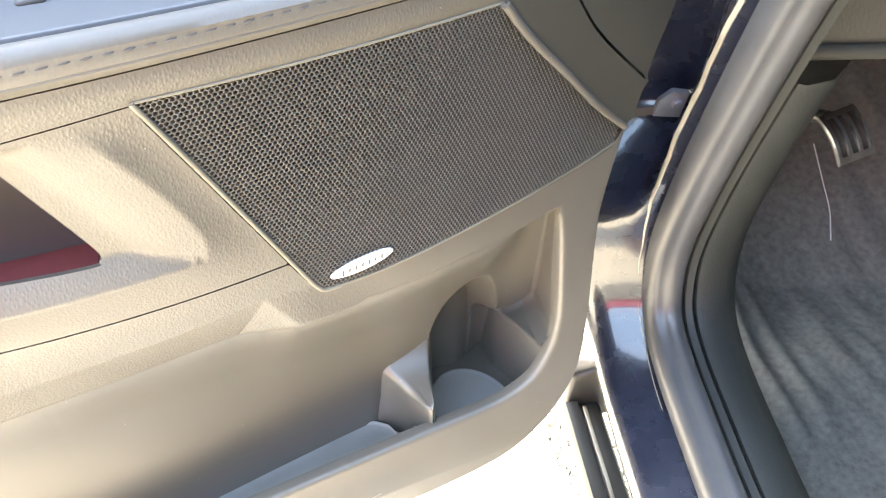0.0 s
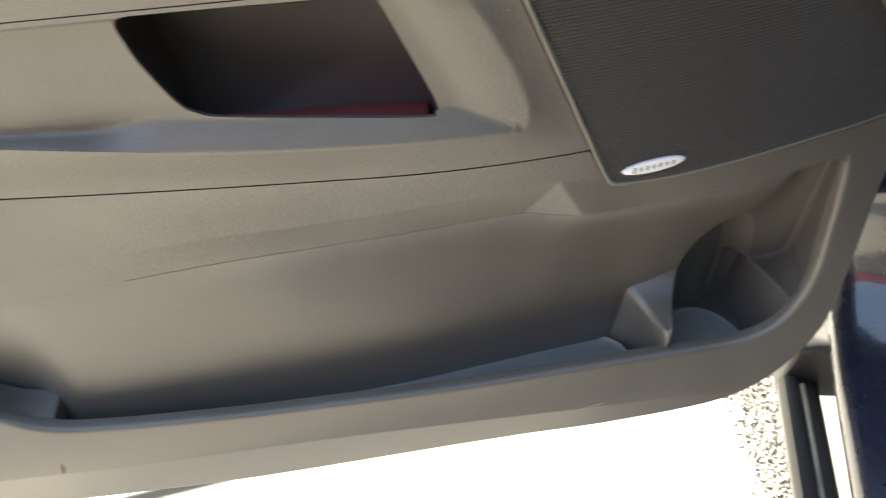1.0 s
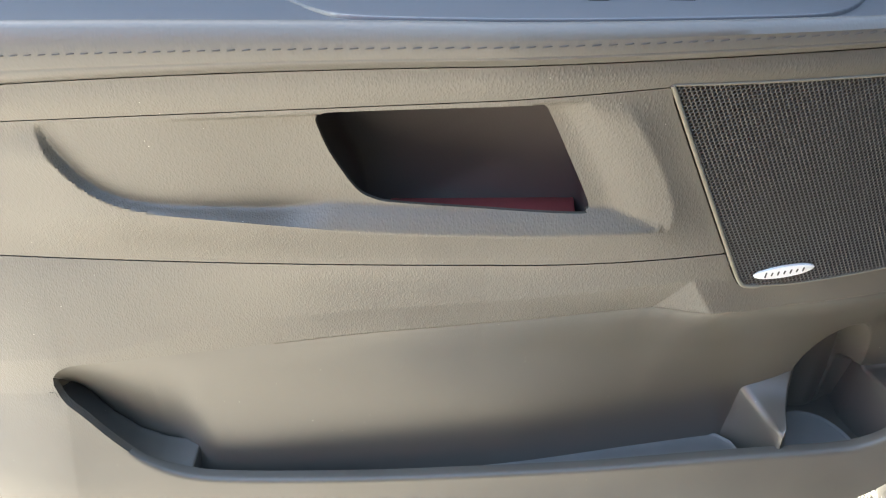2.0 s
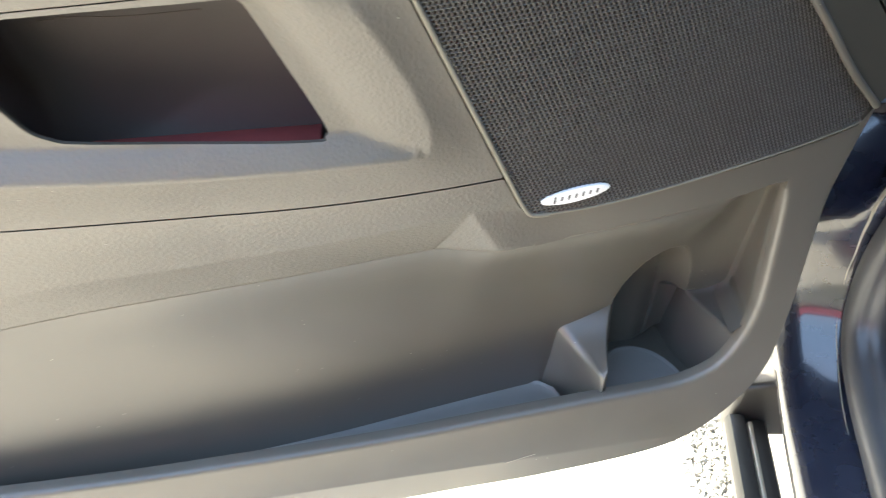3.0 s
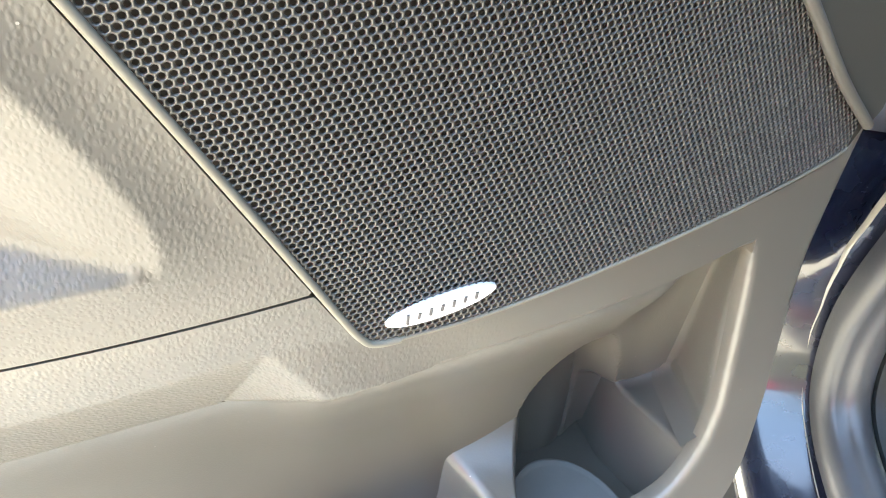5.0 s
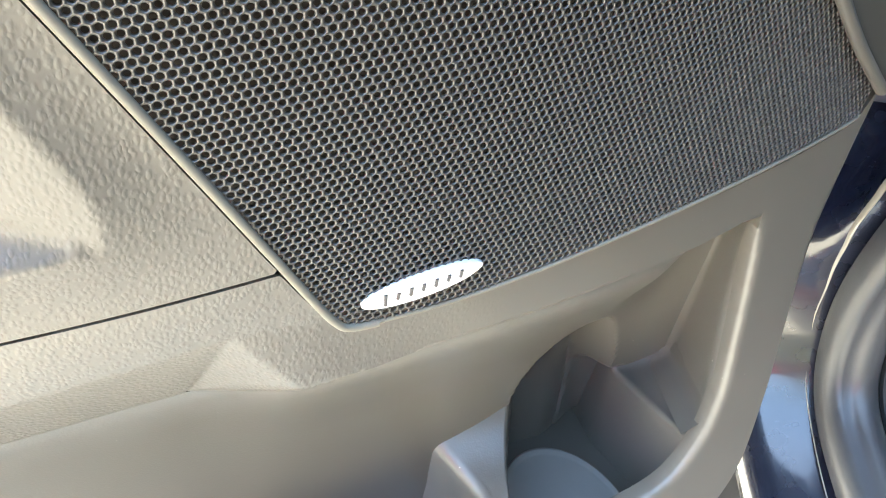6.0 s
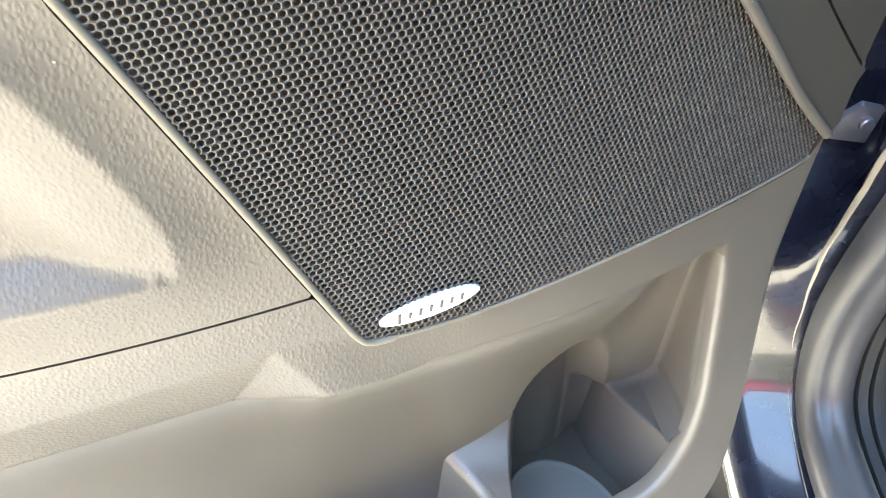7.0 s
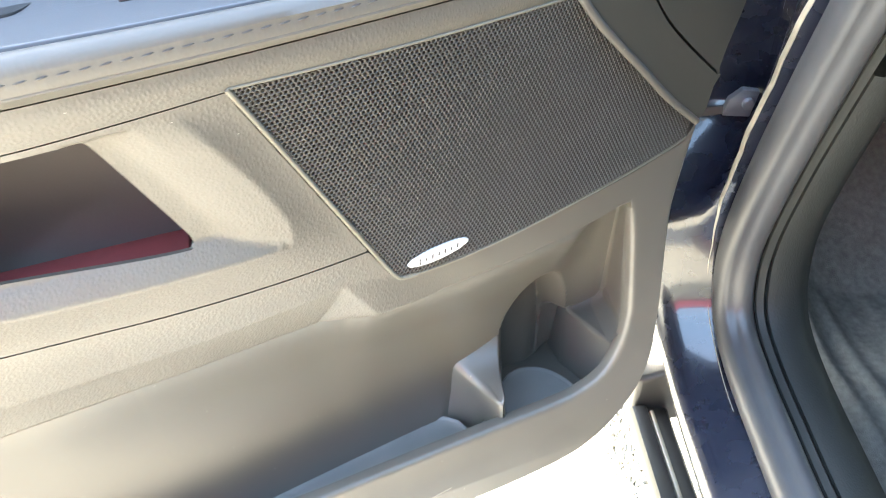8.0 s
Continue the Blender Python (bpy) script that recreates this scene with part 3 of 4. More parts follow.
def y_back(x, z):
    zc = z_crease(x)
    yc = y_front(x, zc) + 0.0006 + (bump(x, zc) if x < 0.07 else bump(0.07, z_crease(0.07)) * step01((0.125 - x) / 0.055))
    yc -= 0.0066 * step01((x - 0.09) / 0.022) * step01((0.178 - x) / 0.065) * math.exp(-max(0.0, zc - z) / 0.03)
    yb = 0.59 + 0.15 * x - 0.0095 * step01((0.18 - x) / 0.2) * step01((x + 0.37) / 0.14)
    d = max(0.0, zc - z)
    k = 0.06 if x < 0.2 else 0.06 - 0.02 * step01((x - 0.2) / 0.08)
    y = yc + (yb - yc) * (1 - math.exp(-d / k))
    lead = (y_front(x, zc + 0.002) - y_front(x, zc + 0.006)) / -0.004
    y += (-lead - (yb - yc) / k) * d * math.exp(-d / 0.034)
    if x < -0.27:
        end = step01((-0.27 - x) / 0.045)
        drop = max(0.02, zc - float(np.interp(x, step_x, step_z)))
        y = y * (1 - end) + (yc + (0.5478 - yc) * min(1.0, d / drop)) * end
    e = ((x - CX) / 0.0375) ** 2 + ((z - 0.55) / 0.103) ** 2
    hollow = 0.0
    if e < 1 and x < 0.3:
        hollow = min(1.0, (1 - e) / (0.3 if x < CX else 0.3 + 0.7 * step01((x - CX) / 0.03))) ** 0.8
    # under the ledge the hollow runs on to the end of the pocket
    if x > CX:
        far = step01((x - 0.275) / 0.022)
        hollow = max(hollow, step01((0.628 - 0.04 * far - z) / (0.05 - 0.044 * far)) * math.sqrt(max(0.0, 1 - ((x - CX) / 0.044) ** 2)))
    # beside the end wall it stands flat
    flat = step01((x - 0.265) / 0.045) * step01((0.726 - z) / 0.022)
    y += (0.637 + 0.436 * (0.594 - z) + 0.15 * (x - 0.33) - y) * flat
    y += 0.03 * hollow
    return y


back_outline = np.vstack([curve_pts([(-0.43, 0.577), (-0.428, 0.52), (-0.39, 0.45), (-0.30, 0.43), (0.0, 0.475), (0.2, 0.497), (0.3, 0.53), (0.325, 0.55)], 6), [(0.34, 0.58), (0.337, 0.725), (0.32, 0.7262)], crease])
part("pocket_back", sheet("pocket_back", back_outline, [], y_back, M_SMOOTH, 0.0016, 0.002), lower_panel, "smooth curved back wall of the pocket")
def z_floor(x):
    return 0.4845 + 0.15 * x


floor_rows = []
for x in np.linspace(-0.37, 0.197, 60):
    yb = y_back(x, z_floor(x)) + 0.002
    yf = max(y_rim(x) + 0.0035, y_front(x, z_floor(x)) + 0.004)
    if x > 0.16:
        yb = yf + (yb - yf) * math.sqrt(max(0.0, 1 - ((x - 0.16) / 0.0372) ** 2))
    floor_rows.append([(x, yf + (yb - yf) * v, z_floor(x)) for v in np.linspace(0, 1, 6)] + [(x, yb + 0.0008, z_floor(x) + 0.0005), (x, yb + 0.0018, z_floor(x) + 0.0015), (x, yb + 0.003, z_floor(x) + 0.0019), (x, yb + 0.0041, z_floor(x) + 0.0012), (x, yb + 0.0046, z_floor(x) - 0.001), (x, yb + 0.0046, z_floor(x) - 0.02)])
# paler than the walls in place of the sky light falling on it
part("pocket_floor", loft("pocket_floor", floor_rows, M_LIT_FLOOR), lower_panel, "flat floor of the pocket")
under = []
for x in np.linspace(-0.385, 0.332, 50):
    zu = z_floor(x) - 0.012 if x < 0.2 else 0.5025 + 0.25 * max(0.0, x - 0.26)
    under.append([(x, y_front(x, zu + 0.006) + 0.006, zu + 0.006), (x, y_front(x, zu) + 0.014, zu), (x, 0.7, zu), (x, 0.71, zu + 0.09)])
part("pocket_base", loft("pocket_base", under, M_SMOOTH), lower_panel)
cup_rows = []
for k in range(25):
    a = math.pi * k / 24
    ring = [(CX - 0.003 + r * math.cos(a), 0.58 + r * 1.62 * math.sin(a), z) for r, z in ((0.0, 0.5275), (0.0325, 0.5275), (0.0336, 0.5281), (0.0346, 0.529), (0.0356, 0.5292), (0.0364, 0.5284), (0.0368, 0.5262), (0.0368, 0.515))]
    cup_rows.append(ring)
part("cup_base", box(0.205, 0.322, 0.582, 0.7, 0.5135, 0.5215, M_SMOOTH, "cup_base"), lower_panel)
part("cup_floor", loft("cup_floor", cup_rows, M_LIT_FLOOR), lower_panel, "round floor of the bottle holder")
fin = []
FIN_BACK, FIN_R = 0.612, 0.03
for v in np.linspace(0, 1, 22):
    y = 0.632 - 0.0675 * v
    near = min(1.0, max(0.0, (y - FIN_BACK + FIN_R) / FIN_R))
    rise = FIN_R * (1 - math.sqrt(1 - near * near)) if near < 1 else FIN_R
    zt = float(np.interp(y, [0.561, 0.58, 0.606, 0.64], [0.5565, 0.566, 0.578, 0.59])) + 0.75 * rise
    zl = float(np.interp(y, [0.561, 0.589, 0.617, 0.64], [0.5535, 0.5625, 0.5705, 0.577])) + 0.7 * rise
    xl = 0.2143 - 0.52 * (y - 0.561) - 0.55 * rise
    xr = float(np.interp(y, [0.561, 0.58, 0.606, 0.64], [0.2185, 0.2212, 0.2256, 0.2292])) + 0.15 * rise
    w = min(0.0075, 0.45 * (xr - xl))
    left = [(xl + w * (1 - math.cos(a)), y, zl - w * (1 - math.sin(a))) for a in np.linspace(0, 0.5 * math.pi, 7)]
    right = [(xr - 0.3 * w * (1 - math.sin(a)), y, zt - 0.3 * w * (1 - math.cos(a))) for a in np.linspace(0, 0.5 * math.pi, 4)]
    fin.append([(xl + 0.008, y + 0.001, 0.49), (xl + 0.0045, y, zl - 0.04), (xl + 0.001, y, zl - 0.016)] + left + right + [(xr + 0.0012, y, 0.49)])
fin.append([(0.2165 + 0.6 * (x - 0.2165), y - 0.0018, z - 0.0014) for x, y, z in fin[-1]])
fin.append([(0.2165 + 0.2 * (x - 0.2165), y - 0.0009, z - 0.002) for x, y, z in fin[-1]])
part("divider", loft("divider", fin, M_SMOOTH, angle=75), lower_panel, "wedge-shaped divider of the bottle holder")
# ledge: a narrow shelf that widens inwards and runs up softly into the back wall
ledge_rows = []
for v in np.linspace(0, 1, 20):
    y = 0.57 + 0.072 * v
    near = min(1.0, max(0.0, (y - 0.632) / 0.009))
    rise = 0.009 * (1 - math.sqrt(1 - near * near))
    xl, zl = 0.3195 - 0.257 * (y - 0.561), 0.5845 + rise
    xr, zr = 0.3232 + 0.12 * (y - 0.564), 0.5955 - 0.03 * (y - 0.564) + rise
    ledge_rows.append([(xl - 0.001, y + 0.004, 0.515), (xl, y + 0.001, zl - 0.03), (xl + 0.0003, y, zl - 0.007), (xl, y, zl - 0.0032), (xl + 0.0004, y, zl - 0.0013), (xl + 0.0022, y, zl), (xl + 0.004, y, zl - 0.0002), (0.5 * xl + 0.5 * xr, y, 0.8 * zl + 0.2 * zr), (0.2 * xl + 0.8 * xr, y, 0.35 * zl + 0.65 * zr - 0.001), (xr, y, zr + 0.0008), (xr + 0.0012, y, zr + 0.004), (xr + 0.0014, y, zr + 0.012)])
ledge_rows.append([(x, 0.69, z) for x, y, z in ledge_rows[-1]])
part("ledge", loft("ledge", ledge_rows, M_SMOOTH, angle=80), lower_panel, "stepped ledge at the end of the pocket")
wall_rows = []


def rim_x(z):
    return float(np.interp(z, rim[100:, 1], rim[100:, 0]))


for z in np.linspace(0.588, 0.724, 26):
    yb = y_back(0.328, z) + 0.001
    yf = min(y_low(0.3225, z) + 0.007, yb - 0.002)
    row = []
    for v in np.linspace(0, 1, 14):
        y = yf + (yb - yf) * v
        x = 0.3227 + 0.162 * (y - 0.564) + 0.04 * (0.6 - z)
        turn = max(0.0, (y - yb + 0.005) / 0.005)
        foot = max(0.0, (0.6005 - z) / 0.006)
        x += max(0.0, rim_x(z) + 0.002 - x) * step01((yf + 0.007 - y) / 0.007)
        row.append((x - 0.004 * turn ** 2 - 0.003 * foot ** 2, y, z))
    wall_rows.append(row)
part("end_wall", loft("end_wall", wall_rows, M_SMOOTH, angle=80), lower_panel, "slanted end wall of the pocket")
step_rows = []
for x in np.linspace(-0.4, -0.291, 40):
    zb = float(np.interp(x, step_x, step_z))
    zf = float(np.interp(x, rim[:, 0], np.where(np.arange(len(rim)) < 60, rim[:, 1], 0.5))) - 0.006 if x > -0.392 else 0.562
    yf = y_rim(x) + 0.004
    step_rows.append([(x, yf + (0.543 - yf) * v, zf + (zb - zf) * v ** 0.8) for v in np.linspace(0, 1, 9)] + [(x, 0.5445, zb + 0.0008), (x, 0.546, zb + 0.0008), (x, 0.5475, zb - 0.0008), (x, 0.548, zb - 0.004), (x, 0.548, zb - 0.05)])
for dx, dz in ((0.0012, -0.0006), (0.002, -0.002), (0.0022, -0.05)):
    step_rows.append([(x + dx, y, z + dz) for x, y, z in step_rows[39]])
part("end_step", loft("end_step", step_rows, M_SMOOTH, angle=50), lower_panel, "step at the shallow end of the pocket")

# rubber strip under the door's inner edge
strip_rows = []
for x in np.linspace(-0.6, -0.06, 40):
    ze = float(np.interp(x, door_edge[::-1, 0], door_edge[::-1, 1]))
    zl = 0.372 + 0.27 * (x + 0.075) - 0.5 * min(0.0, x + 0.3) ** 2
    strip_rows.append([(x, 0.575 + 0.09 * x + dy, min(ze + 0.004, zl + h)) for dy, h in ((0.0, 0.04), (0.002, 0.03), (0.006, 0.024), (0.012, 0.021), (0.015, 0.015), (0.02, 0.012), (0.026, 0.006), (0.034, 0.0), (0.05, -0.004))])
part("bottom_seal", loft("bottom_seal", strip_rows, M_RUBBER, angle=60), car_door, "grey rubber strip along the bottom of the door")

part("scratch", tube([(x, y_front(x, z) - 0.0001, z) for x, z in ((0.145, 0.473), (0.153, 0.4763), (0.161, 0.4793), (0.168, 0.4817))], 0.0003, M_FLANGE, "scratch", 6, 4), lower_panel, "pale scratch")

# ---- corner trim beside the speaker ----
GAP = curve_pts([(0.283, 0.915), (0.3114, 0.878), (0.3367, 0.850), (0.3897, 0.807), (0.41, 0.795)], 8)
gr = grille_right[::-1]
corner_outline = np.vstack([[(0.2465, 0.8905), (0.262, 0.905), (0.286, 0.911)], GAP[6:-6] - (0.0008, 0.0008), [(0.398, 0.8035)], door_edge[20:24], gr[::-1][:-1]])
part("corner_trim", sheet("corner_trim", corner_outline, [], lambda x, z: y_main(x, z) - 0.006, M_SHADED_CORNER, 0.003, 0.012), car_door, "smooth grey trim with a curved edge")
cover_outline = np.vstack([GAP[6:-6] + (0.0008, 0.0008), [(0.4, 0.8035)], door_edge[20:0:-1], [(0.44, 0.93), (0.3, 0.915)]])
part("corner_cover", sheet("corner_cover", cover_outline, [], lambda x, z: y_main(x, z) - 0.005, M_SHADED_CORNER, 0.004, 0.03), car_door, "smooth grey cover behind a curved gap")

part("edge_bead", tube([(x, y_main(x, z) - 0.0052, z) for x, z in GRILLE_RIGHT], 0.0028, M_SMOOTH, "edge_bead", 10, 8), car_door, "rounded edge beside the speaker")
part("inner_frame", sheet("inner_frame", np.vstack([[(X0, 0.74), (0.1, 0.745), (0.13, 0.728), (0.3, 0.755), (0.375, 0.762)], door_edge[22:0:-1] - (0.012, 0.0), [(0.40, 0.93), (X0, 0.84)]]), [np.array([(-0.2, 0.7), (0.05, 0.7), (0.05, 0.875), (-0.2, 0.875)])], lambda x, z: y_main(x, z) + 0.035, M_DARK, 0.012, 0.004), car_door)

# ---- speaker grille ----
grille = part("speaker_grille", None, car_door, "honeycomb speaker grille with a slim frame")
ROW_A, ROW_B = np.array([0.00277, 0.000414]), np.array([0.00131, -0.0022])
ROUND = [ROW_A, ROW_A - ROW_B, -ROW_B, -ROW_A, ROW_B - ROW_A, ROW_B]
CORNERS = [(ROUND[k] + ROUND[(k + 1) % 6]) / 3 for k in range(6)]
verts, faces, shared = [], [], {}


def gy(x, z):
    return y_main(x, z) - 0.0012


cells = []
for a in range(-60, 180):
    for b in range(-20, 110):
        p = np.array([0.0475, 0.8735]) + a * ROW_A + b * ROW_B
        if 0.03 < p[0] < 0.4 and 0.7 < p[1] < 0.9:
            cells.append(p)
cen = np.array(cells)
EDGE = np.vstack([BEAD, grille_outline[len(grille_left) + 1 + len(grille_bottom):]])
ok = inside(EDGE, cen[:, 0], cen[:, 1])
for n, p in enumerate(cen):
    if ok[n] and nearest(EDGE, p)[1] < 0.0007:
        ok[n] = False
for p in cen[ok]:
    rings = [[], [], [], []]
    for k in range(6):
        for d in (CORNERS[k], 0.5 * (CORNERS[k] + CORNERS[(k + 1) % 6])):
            ox, oz = p + d
            key = (round(ox / 0.0002), round(oz / 0.0002))
            if key not in shared:
                shared[key] = len(verts)
                verts.append((ox, gy(ox, oz), oz))
            rings[0].append(shared[key])
            r = 0.00094 / math.hypot(*d)
            for ring, s, h in ((1, 0.5 + 0.5 * r, 0.00012), (2, r, 0.0005), (3, 0.96 * r, 0.0012)):
                ix, iz = p + s * d
                rings[ring].append(len(verts))
                verts.append((ix, gy(ix, iz) + h, iz))
    for a, b in zip(rings, rings[1:]):
        for k in range(12):
            j = (k + 1) % 12
            faces.append((a[k], a[j], b[j], b[k]))
honey = bpy.data.meshes.new("honeycomb")
honey.from_pydata(verts, [], faces)
honey.update()
honey.polygons.foreach_set("use_smooth", [True] * len(honey.polygons))
honey.materials.append(M_GRILLE)
part("honeycomb", honey, grille, "grey honeycomb mesh of the speaker grille")
part("backing", sheet("backing", grille_outline, [], lambda x, z: y_main(x, z) + 0.002, M_FOAM, 0.008, 0.002), grille, "black foam behind the grille")


def bead(pts, radius, lift):
    return tube([(x, y_main(x, z) - lift, z) for x, z in pts], radius, M_FRAME, "frame", 12, 1)


part("frame", bead(bead_left, 0.0015, 0.0012), grille, "slim rounded edge of the grille")
part("frame", bead(bead_bottom, 0.0009, 0.0008), grille, "slim rounded edge of the grille")
part("frame", bead(np.linspace((0.0432, 0.877), (0.247, 0.8893), 24), 0.0009, 0.0008), grille, "slim rounded edge of the grille")

# badge: a white oval with dark marks in place of the maker's name
badge_c = np.array([0.1545, 0.7390])
badge_d = Vector((0.041, 0.0080)).normalized()
bverts, bfaces = [], []
rings = [(1.0, -0.0012), (1.0, 0.0012), (0.95, 0.0018), (0.5, 0.0019), (0.0, 0.0019)]
NB = 48
for s, h in rings:
    for k in range(NB):
        a = 2 * math.pi * k / NB
        u, v = 0.0213 * s * math.cos(a), 0.0049 * s * math.sin(a)
        x, z = badge_c[0] + u * badge_d.x - v * badge_d.y, badge_c[1] + u * badge_d.y + v * badge_d.x
        bverts.append((x, y_main(x, z) - 0.0015 - h, z))
for k in range(len(rings) - 1):
    for i in range(NB):
        bfaces.append((k * NB + i, k * NB + (i + 1) % NB, (k + 1) * NB + (i + 1) % NB, (k + 1) * NB + i))
badge = part("badge", mesh_of("badge", bverts, bfaces, M_BADGE), grille, "white oval badge with dark marks")


def mark(ctrl, r=0.0005):
    pts = []
    for u, v in ctrl:
        x, z = badge_c[0] + u * badge_d.x - v * badge_d.y, badge_c[1] + u * badge_d.y + v * badge_d.x
        pts.append((x, y_main(x, z) - 0.0035, z))
    part("print_mark", tube(pts, r, M_INK, "print_mark", 6, 4), badge)


for k in range(7):
    u = -0.0132 + 0.0044 * k
    h = (0.0022, 0.0012, 0.0015, 0.0013, 0.0015, 0.0012, 0.0014)[k]
    mark([(u - 0.0004, -h), (u, 0.0), (u + 0.0004, h)], 0.0006)

# ---- car body beside the hinge ----
O = Vector((0.45, 0.77, 0.0))
REAR, INW = Vector((-0.19, -0.982, 0)), Vector((0.982, -0.19, 0))


def B(s, i, z):
    p = O + REAR * s + INW * i
    return (p.x, p.y, z)


UNRIG = RIG.inverted()


def TB(s, i, z):
    """A point of the body by metres rearward, inward and over the ground."""
    return tuple(UNRIG @ Vector((0.45 - 0.17 * s + 0.985 * i, 0.83 - 0.985 * s - 0.17 * i, z)))


LOOP = curve_pts([(0.36, 1.05), (0.30, 0.93), (0.262, 0.873), (0.215, 0.80), (0.158, 0.705), (0.116, 0.62), (0.107, 0.565), (0.121, 0.528), (0.165, 0.502), (0.24, 0.478), (0.32, 0.456), (0.6, 0.388), (1.2, 0.25)], 8)


def along_loop(profile, name, mat, pts=LOOP, angle=45, spread=(), wave=0.0, high=()):
    """A section (inward, outward from the opening) drawn along the door opening. spread: added to it on the upright part. high: added in place of spread above the bend, with how far it falls back per metre of height."""
    rows = []
    for k, p in enumerate(pts):
        d = pts[min(k + 1, len(pts) - 1)] - pts[max(k - 1, 0)]
        d = d / np.hypot(*d)
        nrm = np.array([d[1], -d[0]])
        if nrm @ (p - np.array([0.7, 0.9])) < 0:
            nrm = -nrm
        up = step01((p[1] - 0.51) / 0.2)
        sec = [(i + (spread[n][0] * up if spread else 0), m + (spread[n][1] * up if spread else 0)) for n, (i, m) in enumerate(profile)]
        if high:
            top = step01((p[1] - BEND) / 0.07)
            sec = [(i + (hi - di) * top, m + (hm - dm) * top + fall * top * max(0.0, p[1] - 0.62)) for (i, m), (di, dm), (hi, hm, fall) in zip(sec, spread, high)]
            heel = math.exp(-((p[0] - HEEL[0]) ** 2 + (p[1] - HEEL[1]) ** 2) / 0.0018)
            sec = [(i, m + heel * k) for (i, m), k in zip(sec, HEEL_OUT)]
        w = wave * (math.sin(75 * p[1]) + 0.6 * math.sin(170 * p[1] + 1))
        rows.append([B(p[0] + nrm[0] * m, i + w, p[1] + nrm[1] * m) for i, m in sec])
    return loft(name, rows, mat, angle=angle)


JAMB = [(0.05, 0.016), (0.04, 0.0195), (0.03, 0.023), (0.02, 0.0265), (0.01, 0.03), (0.0, 0.0335), (-0.006, 0.039), (-0.008, 0.05), (-0.006, 0.065), (0.1, 0.083)]
JAMB_UP = [(0, 0.004), (0, 0.0025), (0, 0.0005), (-0.008, 0.0005), (-0.02, 0.002), (-0.034, 0.0065), (-0.054, 0.016), (-0.082, 0.035), (-0.114, 0.055), (-0.26, 0.197)]
JAMB_HIGH = [(0, 0.004, 0), (0, 0.0025, 0), (0, 0.0005, 0), (0.012, 0.0035, 0), (0.05, 0.03, 0.15), (0.085, 0.072, 0.3), (0.036, 0.073, 0.3), (-0.042, 0.062, 0.3), (-0.094, 0.055, 0.3), (-0.24, 0.197, 0.2)]
BEND = 0.61
HEEL, HEEL_OUT = (0.145, 0.505), (0.007, 0.0062, 0.005, 0.004, 0.003, 0.0025, 0.002, 0.001, 0, 0)
part("door_jamb", along_loop(JAMB, "door_jamb", M_PAINT, angle=80, spread=JAMB_UP, high=JAMB_HIGH), car_body, "glossy dark blue painted door jamb and sill")
part("flange_edge", along_loop([(0.036, 0.0235), (0.0358, 0.0232), (0.0355, 0.023), (0.0352, 0.0232), (0.035, 0.0235)], "flange_edge", M_FLANGE, angle=80, spread=[(-0.0055, -0.001), (-0.006, -0.003), (-0.0068, -0.0036), (-0.0075, -0.0024), (-0.0078, 0.0003)], wave=0.0007), car_body, "pale sealant edge beside the seal")
part("door_seal", along_loop([(0.035, 0.012), (0.034, 0.0), (0.037, -0.01), (0.042, -0.0135), (0.046, -0.013), (0.049, -0.016), (0.056, -0.019), (0.063, -0.018), (0.067, -0.012), (0.068, 0.0), (0.066, 0.012)], "door_seal", M_RUBBER, angle=60), car_body, "grey ribbed rubber door seal")
part("seal_channel", along_loop([(0.067, 0.004), (0.07, -0.012), (0.076, -0.014), (0.08, -0.008), (0.082, 0.004)], "seal_channel", M_TRIM), car_body, "black edge trim behind the seal")
part("kick_trim", along_loop([(0.08, 0.004), (0.082, -0.01), (0.088, -0.012), (0.11, -0.008), (0.13, 0.01), (0.14, 0.05), (0.145, 0.14)], "kick_trim", M_TRIM, LOOP[LOOP[:, 1] < 0.818], angle=60), car_body, "grey-green plastic sill and kick trim")
def carpet_z(s, i):
    z = 0.40 - 0.24 * s + 0.9 * max(0.0, -0.12 - s) ** 1.1 - 0.03 * step01((i - 0.13) / 0.05)
    z += 0.012 * noise.noise((6 * s, 5 * i, 0.3)) + 0.006 * noise.noise((17 * s, 9 * i, 2.3))
    z += 0.004 * noise.noise((7 * s + 9 * i, 34 * i - 12 * s, 5.1)) * step01((i - 0.2) / 0.1)
    run = step01((s + 0.16) / 0.06) * step01((0.14 - s) / 0.06)
    z += run * (0.006 * math.exp(-(((i - 0.228 - 0.07 * s) / 0.009) ** 2)) + 0.005 * math.exp(-(((i - 0.262 - 0.1 * s) / 0.01) ** 2)))
    return z + 0.05 * math.exp(-(((i - 0.2) / 0.05) ** 2)) * step01((0.05 - s) / 0.25)


part("footwell_floor", loft("footwell_floor", [[B(s, i, carpet_z(s, i)) for i in np.r_[np.linspace(0.1, 0.5, 130), np.linspace(0.51, 1.2, 24)]] for s in np.r_[np.linspace(-0.45, 0.4, 150), np.linspace(0.42, 1.2, 30)]], M_CARPET), car_body, "dark carpet in the footwell")
part("firewall", loft("firewall", [[B(-0.35 - 0.1 * v, i, 0.5 + 0.5 * v) for i in np.linspace(0.05, 1.3, 20)] for v in np.linspace(0, 1, 20)], M_CARPET), car_body, "dark carpeted footwell end")
part("dashboard", block([B(0.212, 0.086, 0.822), B(0.3, 1.3, 0.815), B(-0.4, 1.3, 0.79), B(-0.4, 0.11, 0.79)], [B(0.235, 0.086, 1.0), B(0.35, 1.3, 1.0), B(-0.4, 1.3, 1.0), B(-0.4, 0.10, 1.0)], M_DASH, "dashboard", 0.012, 4), car_body, "grey underside of the dashboard")
